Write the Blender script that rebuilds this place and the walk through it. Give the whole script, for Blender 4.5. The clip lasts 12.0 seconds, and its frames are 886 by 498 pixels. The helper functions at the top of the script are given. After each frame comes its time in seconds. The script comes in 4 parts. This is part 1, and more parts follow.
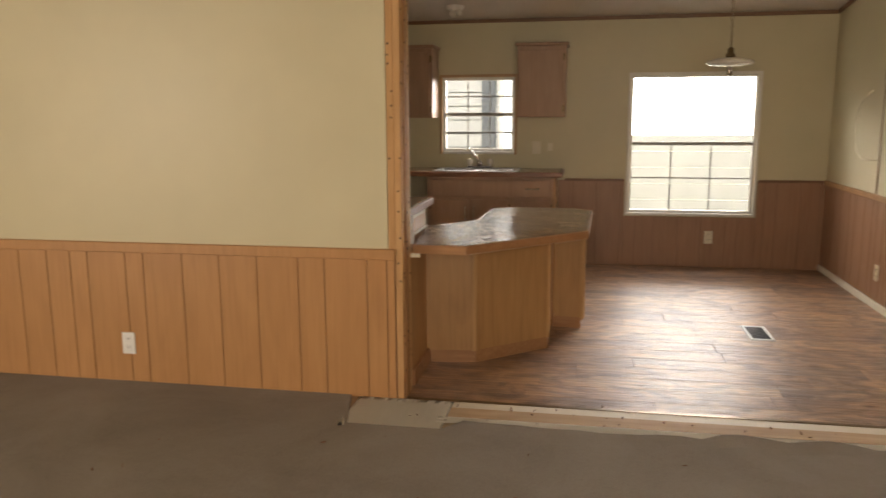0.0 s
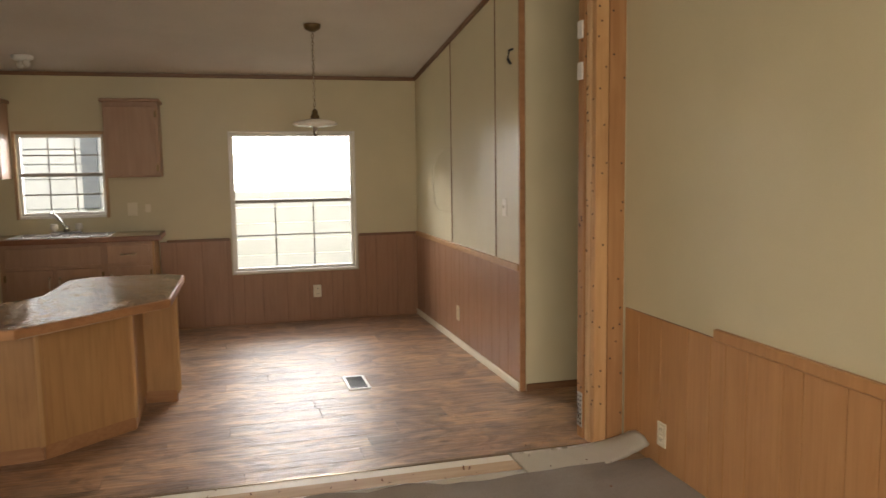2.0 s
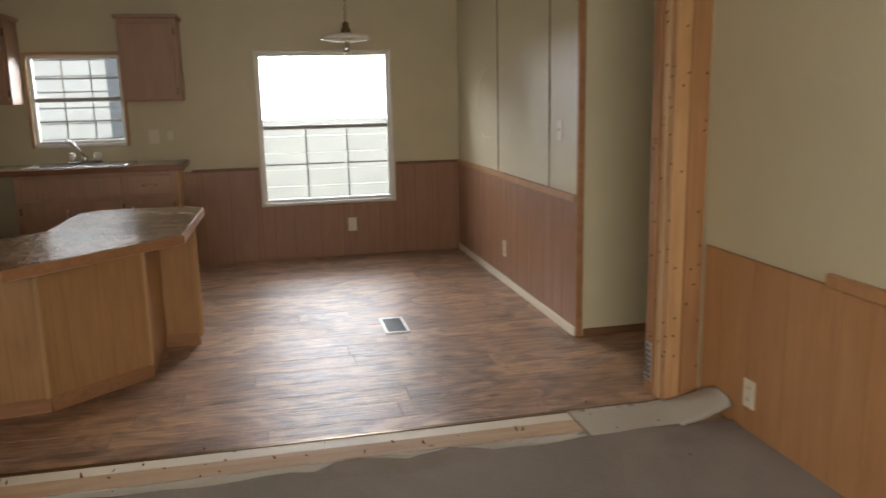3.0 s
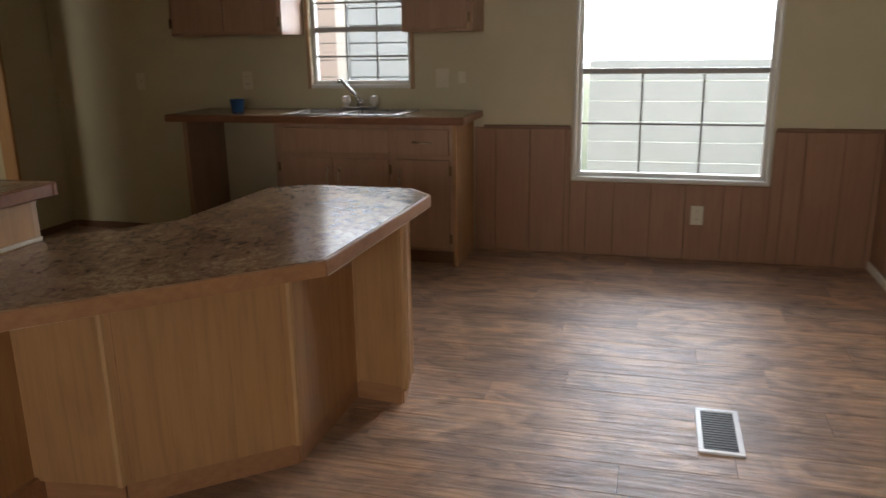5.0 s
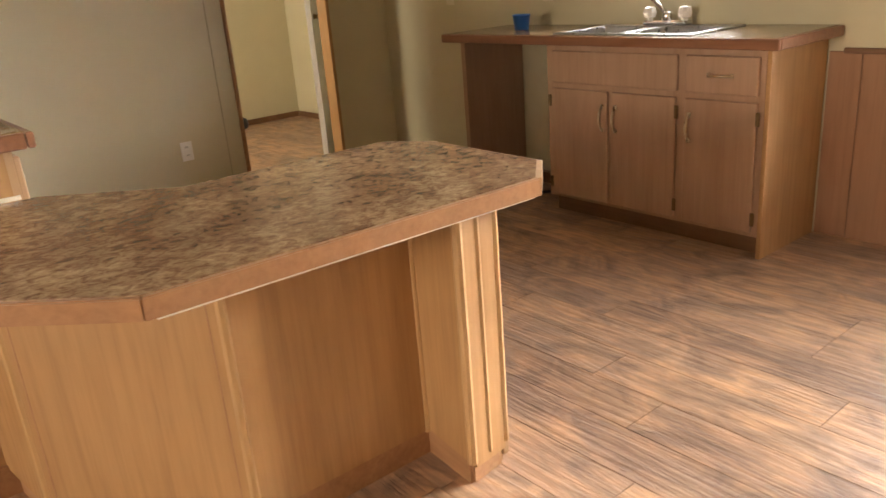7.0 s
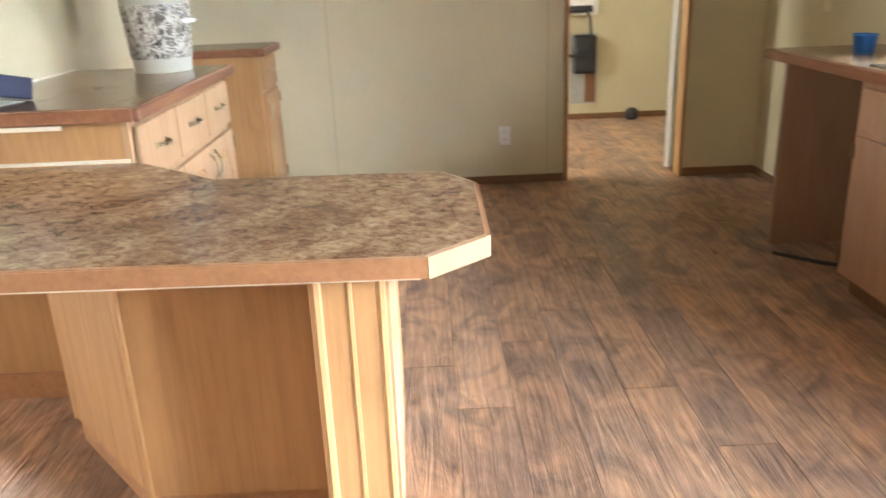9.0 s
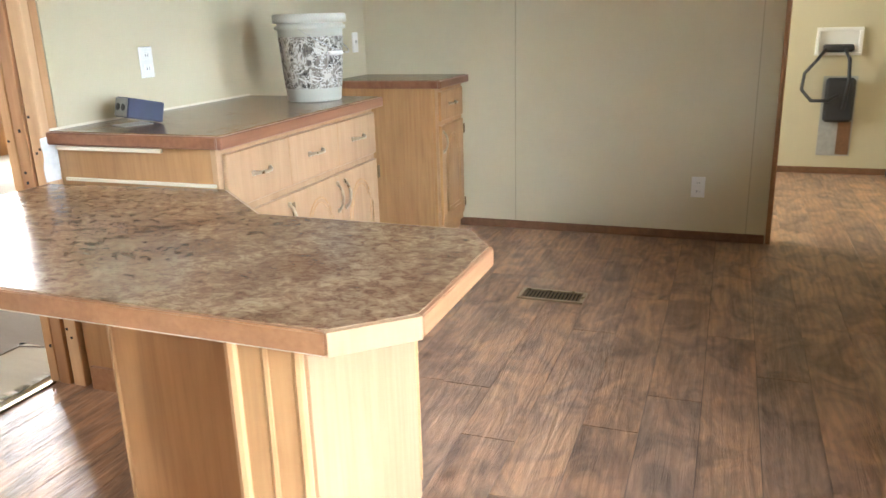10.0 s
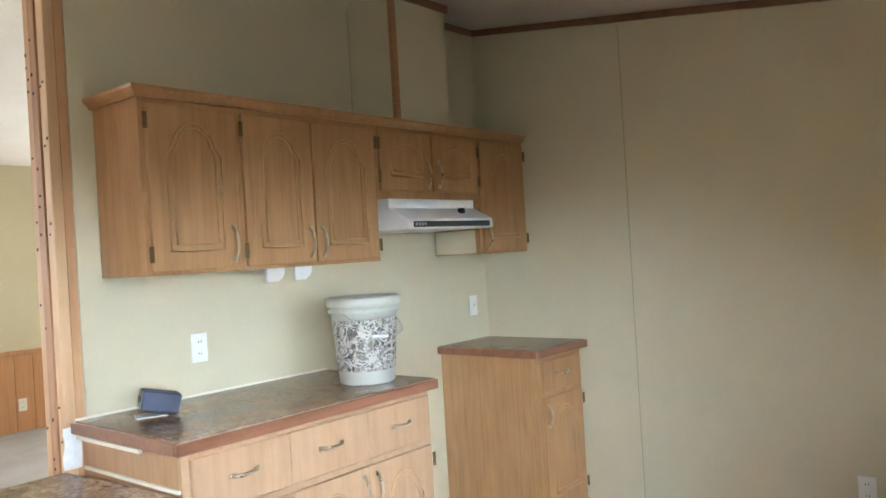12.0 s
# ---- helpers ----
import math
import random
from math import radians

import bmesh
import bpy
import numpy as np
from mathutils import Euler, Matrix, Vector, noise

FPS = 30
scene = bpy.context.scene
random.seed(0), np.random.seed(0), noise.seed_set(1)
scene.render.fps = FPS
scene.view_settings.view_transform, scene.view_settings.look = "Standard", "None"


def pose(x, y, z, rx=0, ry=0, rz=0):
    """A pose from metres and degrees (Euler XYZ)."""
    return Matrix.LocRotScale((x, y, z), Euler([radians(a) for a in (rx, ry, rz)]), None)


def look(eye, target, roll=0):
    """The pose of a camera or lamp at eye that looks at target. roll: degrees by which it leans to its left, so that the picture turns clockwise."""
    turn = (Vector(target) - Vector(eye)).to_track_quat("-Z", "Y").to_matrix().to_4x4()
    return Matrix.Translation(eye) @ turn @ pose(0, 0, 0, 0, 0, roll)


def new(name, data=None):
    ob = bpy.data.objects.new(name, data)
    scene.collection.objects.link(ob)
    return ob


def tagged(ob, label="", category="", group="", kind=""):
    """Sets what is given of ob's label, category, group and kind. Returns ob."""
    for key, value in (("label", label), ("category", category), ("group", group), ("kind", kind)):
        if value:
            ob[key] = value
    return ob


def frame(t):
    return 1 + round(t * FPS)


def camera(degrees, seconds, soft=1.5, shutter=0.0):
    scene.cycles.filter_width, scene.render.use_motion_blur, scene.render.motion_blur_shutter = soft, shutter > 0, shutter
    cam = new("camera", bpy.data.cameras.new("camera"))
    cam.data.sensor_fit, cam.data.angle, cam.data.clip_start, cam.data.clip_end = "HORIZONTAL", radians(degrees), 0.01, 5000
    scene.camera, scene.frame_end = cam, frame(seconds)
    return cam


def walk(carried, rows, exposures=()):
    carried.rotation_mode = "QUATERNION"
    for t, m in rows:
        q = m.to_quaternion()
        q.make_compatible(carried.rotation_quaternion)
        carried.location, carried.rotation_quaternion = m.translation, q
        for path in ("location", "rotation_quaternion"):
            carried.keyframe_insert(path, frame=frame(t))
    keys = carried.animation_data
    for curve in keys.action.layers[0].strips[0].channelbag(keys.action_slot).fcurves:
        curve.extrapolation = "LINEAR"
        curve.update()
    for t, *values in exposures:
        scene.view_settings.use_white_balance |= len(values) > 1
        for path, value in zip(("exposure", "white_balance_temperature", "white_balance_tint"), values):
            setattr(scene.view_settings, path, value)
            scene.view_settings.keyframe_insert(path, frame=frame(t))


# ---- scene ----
cam = camera(59.5, 12.0, 1.5, 0.3)
EXPOSURES = [(0, 0.85, 7400, 15), (2.0, 0.95, 7000, 14), (3.0, 0.75, 6300, 12), (5.0, 0.5, 6100, 13), (6.5, 1.8, 7100, 16), (8.5, 2.85, 6000, 11), (9.5, 2.75, 5600, 8), (10.2, 2.65, 5500, 7), (12.0, 2.65, 5200, 5)]
PATH = [
    (0, (0.905, -3.54, 1.387), (0.545, -1.603, 1.043), -0.3),
    (0.5, (0.982, -3.569, 1.404), (0.883, -1.599, 1.07), -0.3),
    (1, (1.108, -3.494, 1.418), (1.206, -1.519, 1.115), -0.3),
    (1.5, (1.282, -3.492, 1.393), (1.555, -1.527, 1.144), -1.2),
    (2, (1.232, -3.45, 1.422), (1.762, -1.534, 1.205), -0.8),
    (2.5, (1.346, -3.296, 1.39), (1.947, -1.411, 1.098), -1.2),
    (3, (1.329, -2.935, 1.352), (1.752, -1.019, 0.962), -1.3),
    (5, (1.739, -1.039, 1.295), (1.224, 0.823, 0.778), -0.9),
    (5.5, (1.846, -0.655, 1.285), (1.033, 1.079, 0.71), -1.3),
    (6, (1.949, -0.265, 1.25), (0.903, 1.315, 0.61), -1.0),
    (6.5, (2.043, 0.072, 1.204), (0.748, 1.451, 0.553), -3.4),
    (8.5, (2.324, 1.43, 1.226), (0.517, 1.866, 0.489), -2.5),
    (9, (2.301, 1.685, 1.237), (0.414, 1.704, 0.575), -2.3),
    (9.5, (2.114, 1.984, 1.203), (0.256, 1.529, 0.618), -3.0),
    (10, (1.988, 2.267, 1.24), (0.191, 1.6, 0.666), -1.7),
    (10.5, (1.84, 2.499, 1.259), (0.127, 1.629, 0.701), -2.3),
    (11, (1.656, 2.713, 1.292), (0.015, 1.64, 0.897), -3.8),
    (11.5, (1.469, 2.885, 1.39), (-0.115, 1.667, 1.282), -3.9),
    (12, (1.266, 2.92, 1.435), (-0.271, 1.641, 1.44), -3.4),
]
walk(cam, [(t, look(eye, target, roll)) for t, eye, target, roll in PATH], EXPOSURES)

# ---- world and light ----

world = bpy.data.worlds.new("sky")
scene.world = world
world.use_nodes = True
wn = world.node_tree.nodes
sky = wn.new("ShaderNodeTexSky")
sky.sky_type = "NISHITA"
sky.sun_disc = False
sky.sun_elevation = radians(48)
sky.sun_rotation = radians(200)
sky.dust_density = 4.0
wn["Background"].inputs["Strength"].default_value = 0.15
world.node_tree.links.new(sky.outputs[0], wn["Background"].inputs["Color"])


def sun_lamp():
    d = bpy.data.lights.new("sun", "SUN")
    d.energy, d.angle, d.color = 1.2, radians(14), (1.0, 0.96, 0.9)
    ob = new("sun", d)
    az, el = radians(200), radians(48)
    way = Vector((math.sin(az) * math.cos(el), math.cos(az) * math.cos(el), math.sin(el)))
    ob.matrix_world = look(way * 30, (0, 0, 0))
    return ob


def area_lamp(name, eye, target, w, h, power, colour=(1, 1, 1)):
    d = bpy.data.lights.new(name, "AREA")
    d.shape, d.size, d.size_y, d.energy, d.color = "RECTANGLE", w, h, power, colour
    ob = new(name, d)
    ob.matrix_world = look(eye, target)
    return ob


sun_lamp()
# daylight standing in for the sky at the dining window
area_lamp("dining_window_daylight", (1.9, 6.6, 4.6), (1.82, 3.4, 0.8), 6.0, 3.0, 65, (0.95, 0.98, 1.0))
# living room fill, set in unseen windows placed to suit the light
area_lamp("living_fill_daylight", (-3.9, -5.1, 1.6), (3.1, -1.2, 1.3), 1.2, 1.4, 88, (1.0, 0.93, 0.80))
area_lamp("living_fill_daylight", (1.5, -5.1, 1.5), (1.5, 0, 0.5), 2.2, 1.4, 48, (1.0, 0.93, 0.82))
# added fill lamp that brightens the utility room, hung before an uncut inner wall
area_lamp("utility_fill_lamp", (-3.4, 0.21, 1.5), (-3.8, 3.0, 0.6), 0.7, 0.9, 20, (1.0, 0.94, 0.78))

# ---- materials ----
MATS = {}


class Nodes:
    """A small helper for node materials."""

    def __init__(self, name, rough=0.6, metal=0.0, spec=0.5):
        self.m = bpy.data.materials.new(name)
        self.m.use_nodes = True
        self.t = self.m.node_tree
        self.b = self.t.nodes["Principled BSDF"]
        self.b.inputs["Roughness"].default_value = rough
        self.b.inputs["Metallic"].default_value = metal
        self.b.inputs["Specular IOR Level"].default_value = spec
        MATS[name] = self.m

    def n(self, kind, **props):
        node = self.t.nodes.new(kind)
        if "operation" in props:
            node.operation = props["operation"]
        if "data_type" in props:
            node.data_type = props["data_type"]
        if "blend_type" in props:
            node.blend_type = props["blend_type"]
        if "wave_type" in props:
            node.wave_type = props["wave_type"]
        if "bands_direction" in props:
            node.bands_direction = props["bands_direction"]
        return node

    def link(self, a, b):
        self.t.links.new(a, b)

    def coords(self, scale=(1, 1, 1), jitter=False, swap=False):
        """Position in metres, scaled; jitter: shifted by a random amount for each object."""
        g = self.n("ShaderNodeNewGeometry")
        m = self.n("ShaderNodeMapping")
        m.inputs["Scale"].default_value = scale
        self.link(g.outputs["Position"], m.inputs["Vector"])
        if jitter:
            o = self.n("ShaderNodeObjectInfo")
            c = self.n("ShaderNodeCombineXYZ")
            mul = self.n("ShaderNodeMath", operation="MULTIPLY")
            mul.inputs[1].default_value = 37.0
            self.link(o.outputs["Random"], mul.inputs[0])
            for i in range(3):
                self.link(mul.outputs[0], c.inputs[i])
            self.link(c.outputs[0], m.inputs["Location"])
        return m.outputs[0]

    def noise(self, vec, scale, detail=4.0, rough=0.55, distortion=0.0):
        t = self.n("ShaderNodeTexNoise")
        t.inputs["Scale"].default_value = scale
        t.inputs["Detail"].default_value = detail
        t.inputs["Roughness"].default_value = rough
        t.inputs["Distortion"].default_value = distortion
        self.link(vec, t.inputs["Vector"])
        return t.outputs["Fac"]

    def ramp(self, fac, stops):
        r = self.n("ShaderNodeValToRGB")
        while len(r.color_ramp.elements) < len(stops):
            r.color_ramp.elements.new(0.5)
        for e, (p, c) in zip(r.color_ramp.elements, stops):
            e.position, e.color = p, (*c, 1)
        self.link(fac, r.inputs[0])
        return r.outputs[0]

    def mix(self, fac, a, b, blend="MIX"):
        x = self.n("ShaderNodeMix", data_type="RGBA", blend_type=blend)
        for sock, v in ((x.inputs["Factor"], fac), (x.inputs[6], a), (x.inputs[7], b)):
            if isinstance(v, (int, float)):
                sock.default_value = v
            elif isinstance(v, tuple):
                sock.default_value = (*v, 1)
            else:
                self.link(v, sock)
        return x.outputs[2]

    def colour(self, c):
        if isinstance(c, tuple):
            self.b.inputs["Base Color"].default_value = (*c, 1)
        else:
            self.link(c, self.b.inputs["Base Color"])

    def rough(self, fac, lo, hi):
        r = self.n("ShaderNodeMapRange")
        r.inputs["To Min"].default_value, r.inputs["To Max"].default_value = lo, hi
        self.link(fac, r.inputs["Value"])
        self.link(r.outputs[0], self.b.inputs["Roughness"])

    def bump(self, fac, strength=0.2, dist=0.002):
        b = self.n("ShaderNodeBump")
        b.inputs["Strength"].default_value, b.inputs["Distance"].default_value = strength, dist
        self.link(fac, b.inputs["Height"])
        self.link(b.outputs[0], self.b.inputs["Normal"])


def wood(name, dark, mid, light, along="z", rough=0.42, jitter=True, grain=55.0, bump=0.12):
    """Wood with long grain along one axis and broad figure."""
    w = Nodes(name, rough)
    s = {"x": (0.045, 1, 1), "y": (1, 0.045, 1), "z": (1, 1, 0.045)}[along]
    s2 = {"x": (0.25, 1, 1), "y": (1, 0.25, 1), "z": (1, 1, 0.25)}[along]
    fine = w.noise(w.coords(s, jitter), grain, 5, 0.6, 0.3)
    broad = w.noise(w.coords(s2, jitter), 7.0, 3, 0.5, 1.6)
    c1 = w.ramp(fine, [(0.2, dark), (0.5, mid), (0.82, light)])
    c2 = w.ramp(broad, [(0.28, dark), (0.68, light)])
    w.colour(w.mix(0.35, c1, c2))
    w.rough(fine, rough + 0.1, rough - 0.06)
    w.bump(fine, bump, 0.001)
    return w.m


def painted(name, a, b, rough=0.55, grain=160.0, bump=0.08):
    """Paint or plastic with faint large and small variation."""
    w = Nodes(name, rough)
    vec = w.coords()
    big = w.noise(vec, 2.2, 3)
    small = w.noise(vec, grain, 3)
    w.colour(w.mix(0.3, w.ramp(big, [(0.3, a), (0.7, b)]), w.ramp(small, [(0.3, a), (0.7, b)])))
    w.rough(big, rough - 0.06, rough + 0.08)
    w.bump(small, bump, 0.001)
    return w.m


def vinyl_plank():
    """Rustic printed planks: warm and grey patches, streaks, a few knots, and a rippled gloss."""
    w = Nodes("vinyl_plank", 0.4, spec=0.45)
    fine = w.noise(w.coords((0.07, 1, 1), True), 75.0, 6, 0.7, 0.5)
    streaks = w.noise(w.coords((0.13, 1, 1), True), 24.0, 4, 0.65, 1.2)
    patch = w.noise(w.coords((0.6, 1, 1), True), 6.5, 4, 0.6, 1.4)
    warm = w.noise(w.coords((0.5, 1, 1), True), 3.6, 3, 0.55, 0.8)
    ring = w.n("ShaderNodeTexWave", wave_type="BANDS", bands_direction="Y")
    ring.inputs["Scale"].default_value = 9.0
    ring.inputs["Distortion"].default_value = 14.0
    ring.inputs["Detail"].default_value = 3.0
    ring.inputs["Detail Scale"].default_value = 0.7
    w.link(w.coords((0.22, 1, 1), True), ring.inputs["Vector"])
    o = w.n("ShaderNodeObjectInfo")
    tone = w.ramp(o.outputs["Random"], [(0.0, (0.25, 0.170, 0.124)), (0.25, (0.37, 0.252, 0.172)), (0.5, (0.28, 0.208, 0.162)), (0.75, (0.43, 0.302, 0.208)), (1.0, (0.32, 0.212, 0.148))])
    grain = w.ramp(fine, [(0.28, (0.17, 0.108, 0.078)), (0.48, (0.27, 0.178, 0.124)), (0.74, (0.39, 0.28, 0.195))])
    c = w.mix(0.3, tone, grain)
    c = w.mix(w.ramp(warm, [(0.42, (0, 0, 0)), (0.66, (0.55, 0.55, 0.55))]), c, (0.43, 0.275, 0.165))
    c = w.mix(0.3, c, w.ramp(ring.outputs["Fac"], [(0.2, (0.60, 0.58, 0.57)), (0.6, (1.1, 1.08, 1.05))]), "MULTIPLY")
    c = w.mix(0.5, c, w.ramp(streaks, [(0.32, (0.70, 0.68, 0.68)), (0.47, (0.98, 0.95, 0.94)), (0.68, (1.20, 1.16, 1.10))]), "MULTIPLY")
    c = w.mix(0.95, c, w.ramp(patch, [(0.32, (0.62, 0.60, 0.62)), (0.46, (1.02, 0.98, 0.96)), (0.62, (1.55, 1.42, 1.26))]), "MULTIPLY")
    v = w.n("ShaderNodeTexVoronoi")
    v.inputs["Scale"].default_value = 4.2
    w.link(w.coords((0.55, 1, 1), True), v.inputs["Vector"])
    knot = w.ramp(v.outputs["Distance"], [(0.02, (0.30, 0.26, 0.24)), (0.075, (0.72, 0.68, 0.65)), (0.13, (1, 1, 1))])
    w.colour(w.mix(0.85, c, knot, "MULTIPLY"))
    ripple = w.noise(w.coords((0.09, 1, 1)), 24.0, 4, 0.65, 1.0)
    w.rough(fine, 0.45, 0.27)
    w.bump(w.mix(0.8, fine, ripple), 0.9, 0.013)
    return w.m


def carpet():
    w = Nodes("carpet", 0.95, spec=0.15)
    vec = w.coords()
    big = w.noise(vec, 1.6, 4, 0.6, 0.6)
    pile = w.noise(vec, 260.0, 3, 0.7)
    c = w.mix(0.45, w.ramp(big, [(0.3, (0.24, 0.20, 0.168)), (0.7, (0.38, 0.33, 0.285))]), w.ramp(pile, [(0.3, (0.12, 0.10, 0.085)), (0.7, (0.34, 0.30, 0.26))]))
    w.colour(c)
    w.bump(pile, 0.7, 0.006)
    return w.m


def laminate():
    """Brown mottled stone-look laminate with a satin gloss."""
    w = Nodes("laminate", 0.2)
    big = w.noise(w.coords((0.8, 1, 1)), 5.0, 4, 0.6, 0.8)
    mid = w.noise(w.coords((1, 0.75, 1)), 36.0, 7, 0.75, 0.9)
    speck = w.noise(w.coords((1, 0.5, 1)), 110.0, 5, 0.7, 0.6)
    a = w.ramp(mid, [(0.34, (0.15, 0.082, 0.052)), (0.45, (0.255, 0.160, 0.100)), (0.55, (0.36, 0.262, 0.165)), (0.70, (0.44, 0.345, 0.225))])
    b = w.ramp(big, [(0.36, (0.62, 0.50, 0.44)), (0.48, (0.86, 0.80, 0.74)), (0.62, (1.08, 1.06, 0.98))])
    c = w.mix(0.85, a, b, "MULTIPLY")
    d = w.ramp(speck, [(0.36, (0.62, 0.53, 0.48)), (0.47, (1, 1, 1)), (0.68, (1.10, 1.08, 1.04))])
    w.colour(w.mix(0.75, c, d, "MULTIPLY"))
    w.rough(mid, 0.15, 0.24)
    w.bump(speck, 0.03, 0.001)
    return w.m


def stained_ceiling():
    w = Nodes("ceiling_texture", 0.9)
    vec = w.coords()
    big = w.noise(vec, 1.1, 3)
    pop = w.noise(vec, 90.0, 4, 0.7)
    w.colour(w.mix(0.3, w.ramp(big, [(0.3, (0.60, 0.55, 0.49)), (0.7, (0.72, 0.67, 0.60))]), w.ramp(pop, [(0.3, (0.52, 0.48, 0.42)), (0.7, (0.76, 0.72, 0.66))])))
    w.bump(pop, 0.5, 0.006)
    return w.m


def camo_print():
    w = Nodes("leaf_print", 0.5)
    bark = w.noise(w.coords((1, 1, 0.16)), 48.0, 5, 0.7, 0.3)
    twig = w.noise(w.coords((1, 1, 1.4)), 13.0, 3, 0.6, 2.2)
    leaf = w.noise(w.coords((1, 1, 0.8)), 24.0, 2, 0.5, 1.5)
    a = w.ramp(bark, [(0.36, (0.03, 0.026, 0.02)), (0.5, (0.19, 0.165, 0.13)), (0.64, (0.48, 0.45, 0.39))])
    t1 = w.ramp(twig, [(0.47, (0, 0, 0)), (0.49, (1, 1, 1)), (0.53, (1, 1, 1)), (0.55, (0, 0, 0))])
    t2 = w.ramp(leaf, [(0.60, (0, 0, 0)), (0.63, (1, 1, 1))])
    t3 = w.ramp(leaf, [(0.36, (1, 1, 1)), (0.39, (0, 0, 0))])
    c = w.mix(t3, a, (0.025, 0.02, 0.016))
    c = w.mix(t1, c, (0.60, 0.58, 0.52))
    w.colour(w.mix(t2, c, (0.52, 0.49, 0.42)))
    return w.m


def plain(name, c, rough=0.5, metal=0.0):
    w = Nodes(name, rough, metal)
    vec = w.coords()
    f = w.noise(vec, 30.0, 4)
    dark = tuple(v * 0.82 for v in c)
    w.colour(w.ramp(f, [(0.3, dark), (0.7, c)]))
    w.rough(f, max(rough - 0.06, 0.04), rough + 0.08)
    return w.m


def glass():
    w = Nodes("window_glass", 0.02)
    w.b.inputs["Transmission Weight"].default_value = 1.0
    w.b.inputs["IOR"].default_value = 1.05
    w.colour((0.95, 0.97, 0.97))
    return w.m


def backdrop_glow():
    m = bpy.data.materials.new("overcast_glow")
    m.use_nodes = True
    b = m.node_tree.nodes["Principled BSDF"]
    b.inputs["Base Color"].default_value = (0.8, 0.8, 0.8, 1)
    b.inputs["Emission Color"].default_value = (0.96, 0.98, 1.0, 1)
    b.inputs["Emission Strength"].default_value = 7.5
    return m


OAK = wood("oak", (0.30, 0.155, 0.062), (0.42, 0.23, 0.093), (0.49, 0.285, 0.122))
OAK_RED = wood("red_oak", (0.30, 0.172, 0.105), (0.375, 0.228, 0.145), (0.43, 0.275, 0.18))
# redder than PANEL; the backlit far wall's shade is also put into the colour
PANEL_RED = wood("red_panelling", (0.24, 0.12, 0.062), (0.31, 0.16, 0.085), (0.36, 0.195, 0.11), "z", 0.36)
SEAM = painted("seam_shadow", (0.42, 0.375, 0.25), (0.46, 0.41, 0.275), 0.6)
OAK_EDGE = wood("oak_edge", (0.25, 0.115, 0.05), (0.36, 0.18, 0.085), (0.44, 0.24, 0.115), "x", 0.3)
OAK_EDGE_DARK = wood("dark_oak_edge", (0.16, 0.065, 0.032), (0.235, 0.10, 0.05), (0.30, 0.14, 0.07), "x", 0.32)
# lighter oak for corner mouldings, and for painted highlights on the routed arches
OAK_MOULD = wood("oak_moulding", (0.42, 0.24, 0.10), (0.49, 0.295, 0.13), (0.54, 0.34, 0.16))
OAK_PALE = wood("oak_pale", (0.36, 0.215, 0.108), (0.43, 0.272, 0.145), (0.49, 0.325, 0.185))
PANEL = wood("panelling", (0.36, 0.175, 0.07), (0.45, 0.23, 0.095), (0.51, 0.275, 0.12), "z", 0.36)
PANEL_DARK = wood("panel_groove", (0.14, 0.065, 0.03), (0.2, 0.09, 0.04), (0.24, 0.11, 0.05))
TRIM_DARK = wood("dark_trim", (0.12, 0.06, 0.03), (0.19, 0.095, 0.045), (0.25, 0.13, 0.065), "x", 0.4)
STUD = wood("pine_stud", (0.36, 0.18, 0.07), (0.50, 0.28, 0.12), (0.62, 0.38, 0.18), "z", 0.7, True, 30.0, 0.3)
STUD_DARK = wood("dark_pine_stud", (0.24, 0.105, 0.038), (0.36, 0.175, 0.068), (0.46, 0.25, 0.105), "z", 0.7, True, 26.0, 0.4)
STUD_PALE = wood("pale_pine_stud", (0.46, 0.27, 0.13), (0.58, 0.37, 0.19), (0.66, 0.45, 0.25), "z", 0.7, True, 30.0, 0.3)
STUD_FLAT = wood("pine_strip", (0.36, 0.22, 0.12), (0.50, 0.34, 0.2), (0.62, 0.45, 0.28), "x", 0.75, True, 30.0, 0.3)
WALL = painted("wall_vinyl", (0.545, 0.49, 0.325), (0.605, 0.545, 0.37), 0.42, 220.0, 0.06)
CEIL = stained_ceiling()
PLANK = vinyl_plank()
CARPET = carpet()
PAD = painted("carpet_backing", (0.72, 0.67, 0.57), (0.82, 0.78, 0.68), 0.95, 120.0, 0.5)
LAMINATE = laminate()
WHITE = painted("white_plastic", (0.76, 0.75, 0.71), (0.82, 0.81, 0.78), 0.35)
IVORY = painted("ivory_plastic", (0.66, 0.60, 0.46), (0.72, 0.66, 0.52), 0.35)
FRAME = painted("window_white", (0.66, 0.64, 0.59), (0.76, 0.74, 0.70), 0.4)
MUNTIN = plain("grey_muntin", (0.30, 0.30, 0.29), 0.5)
CHROME = plain("chrome", (0.75, 0.75, 0.74), 0.12, 1.0)
STEEL = plain("steel", (0.55, 0.55, 0.54), 0.28, 1.0)
BRASS = plain("antique_brass", (0.22, 0.15, 0.08), 0.35, 1.0)
PEWTER = plain("worn_pewter", (0.55, 0.46, 0.33), 0.28, 1.0)
BLACK = plain("black_plastic", (0.03, 0.03, 0.033), 0.4)
DARK = plain("dark_void", (0.02, 0.018, 0.016), 0.8)
GREY = plain("grey_plastic", (0.42, 0.42, 0.4), 0.5)
BLUE = plain("blue_plastic", (0.03, 0.12, 0.32), 0.35)
NAVY = plain("navy_card", (0.03, 0.035, 0.075), 0.45)
PAIL = painted("pail_plastic", (0.46, 0.46, 0.39), (0.54, 0.54, 0.46), 0.4)
CREAM = painted("cream_caulk", (0.70, 0.64, 0.50), (0.78, 0.72, 0.6), 0.6)
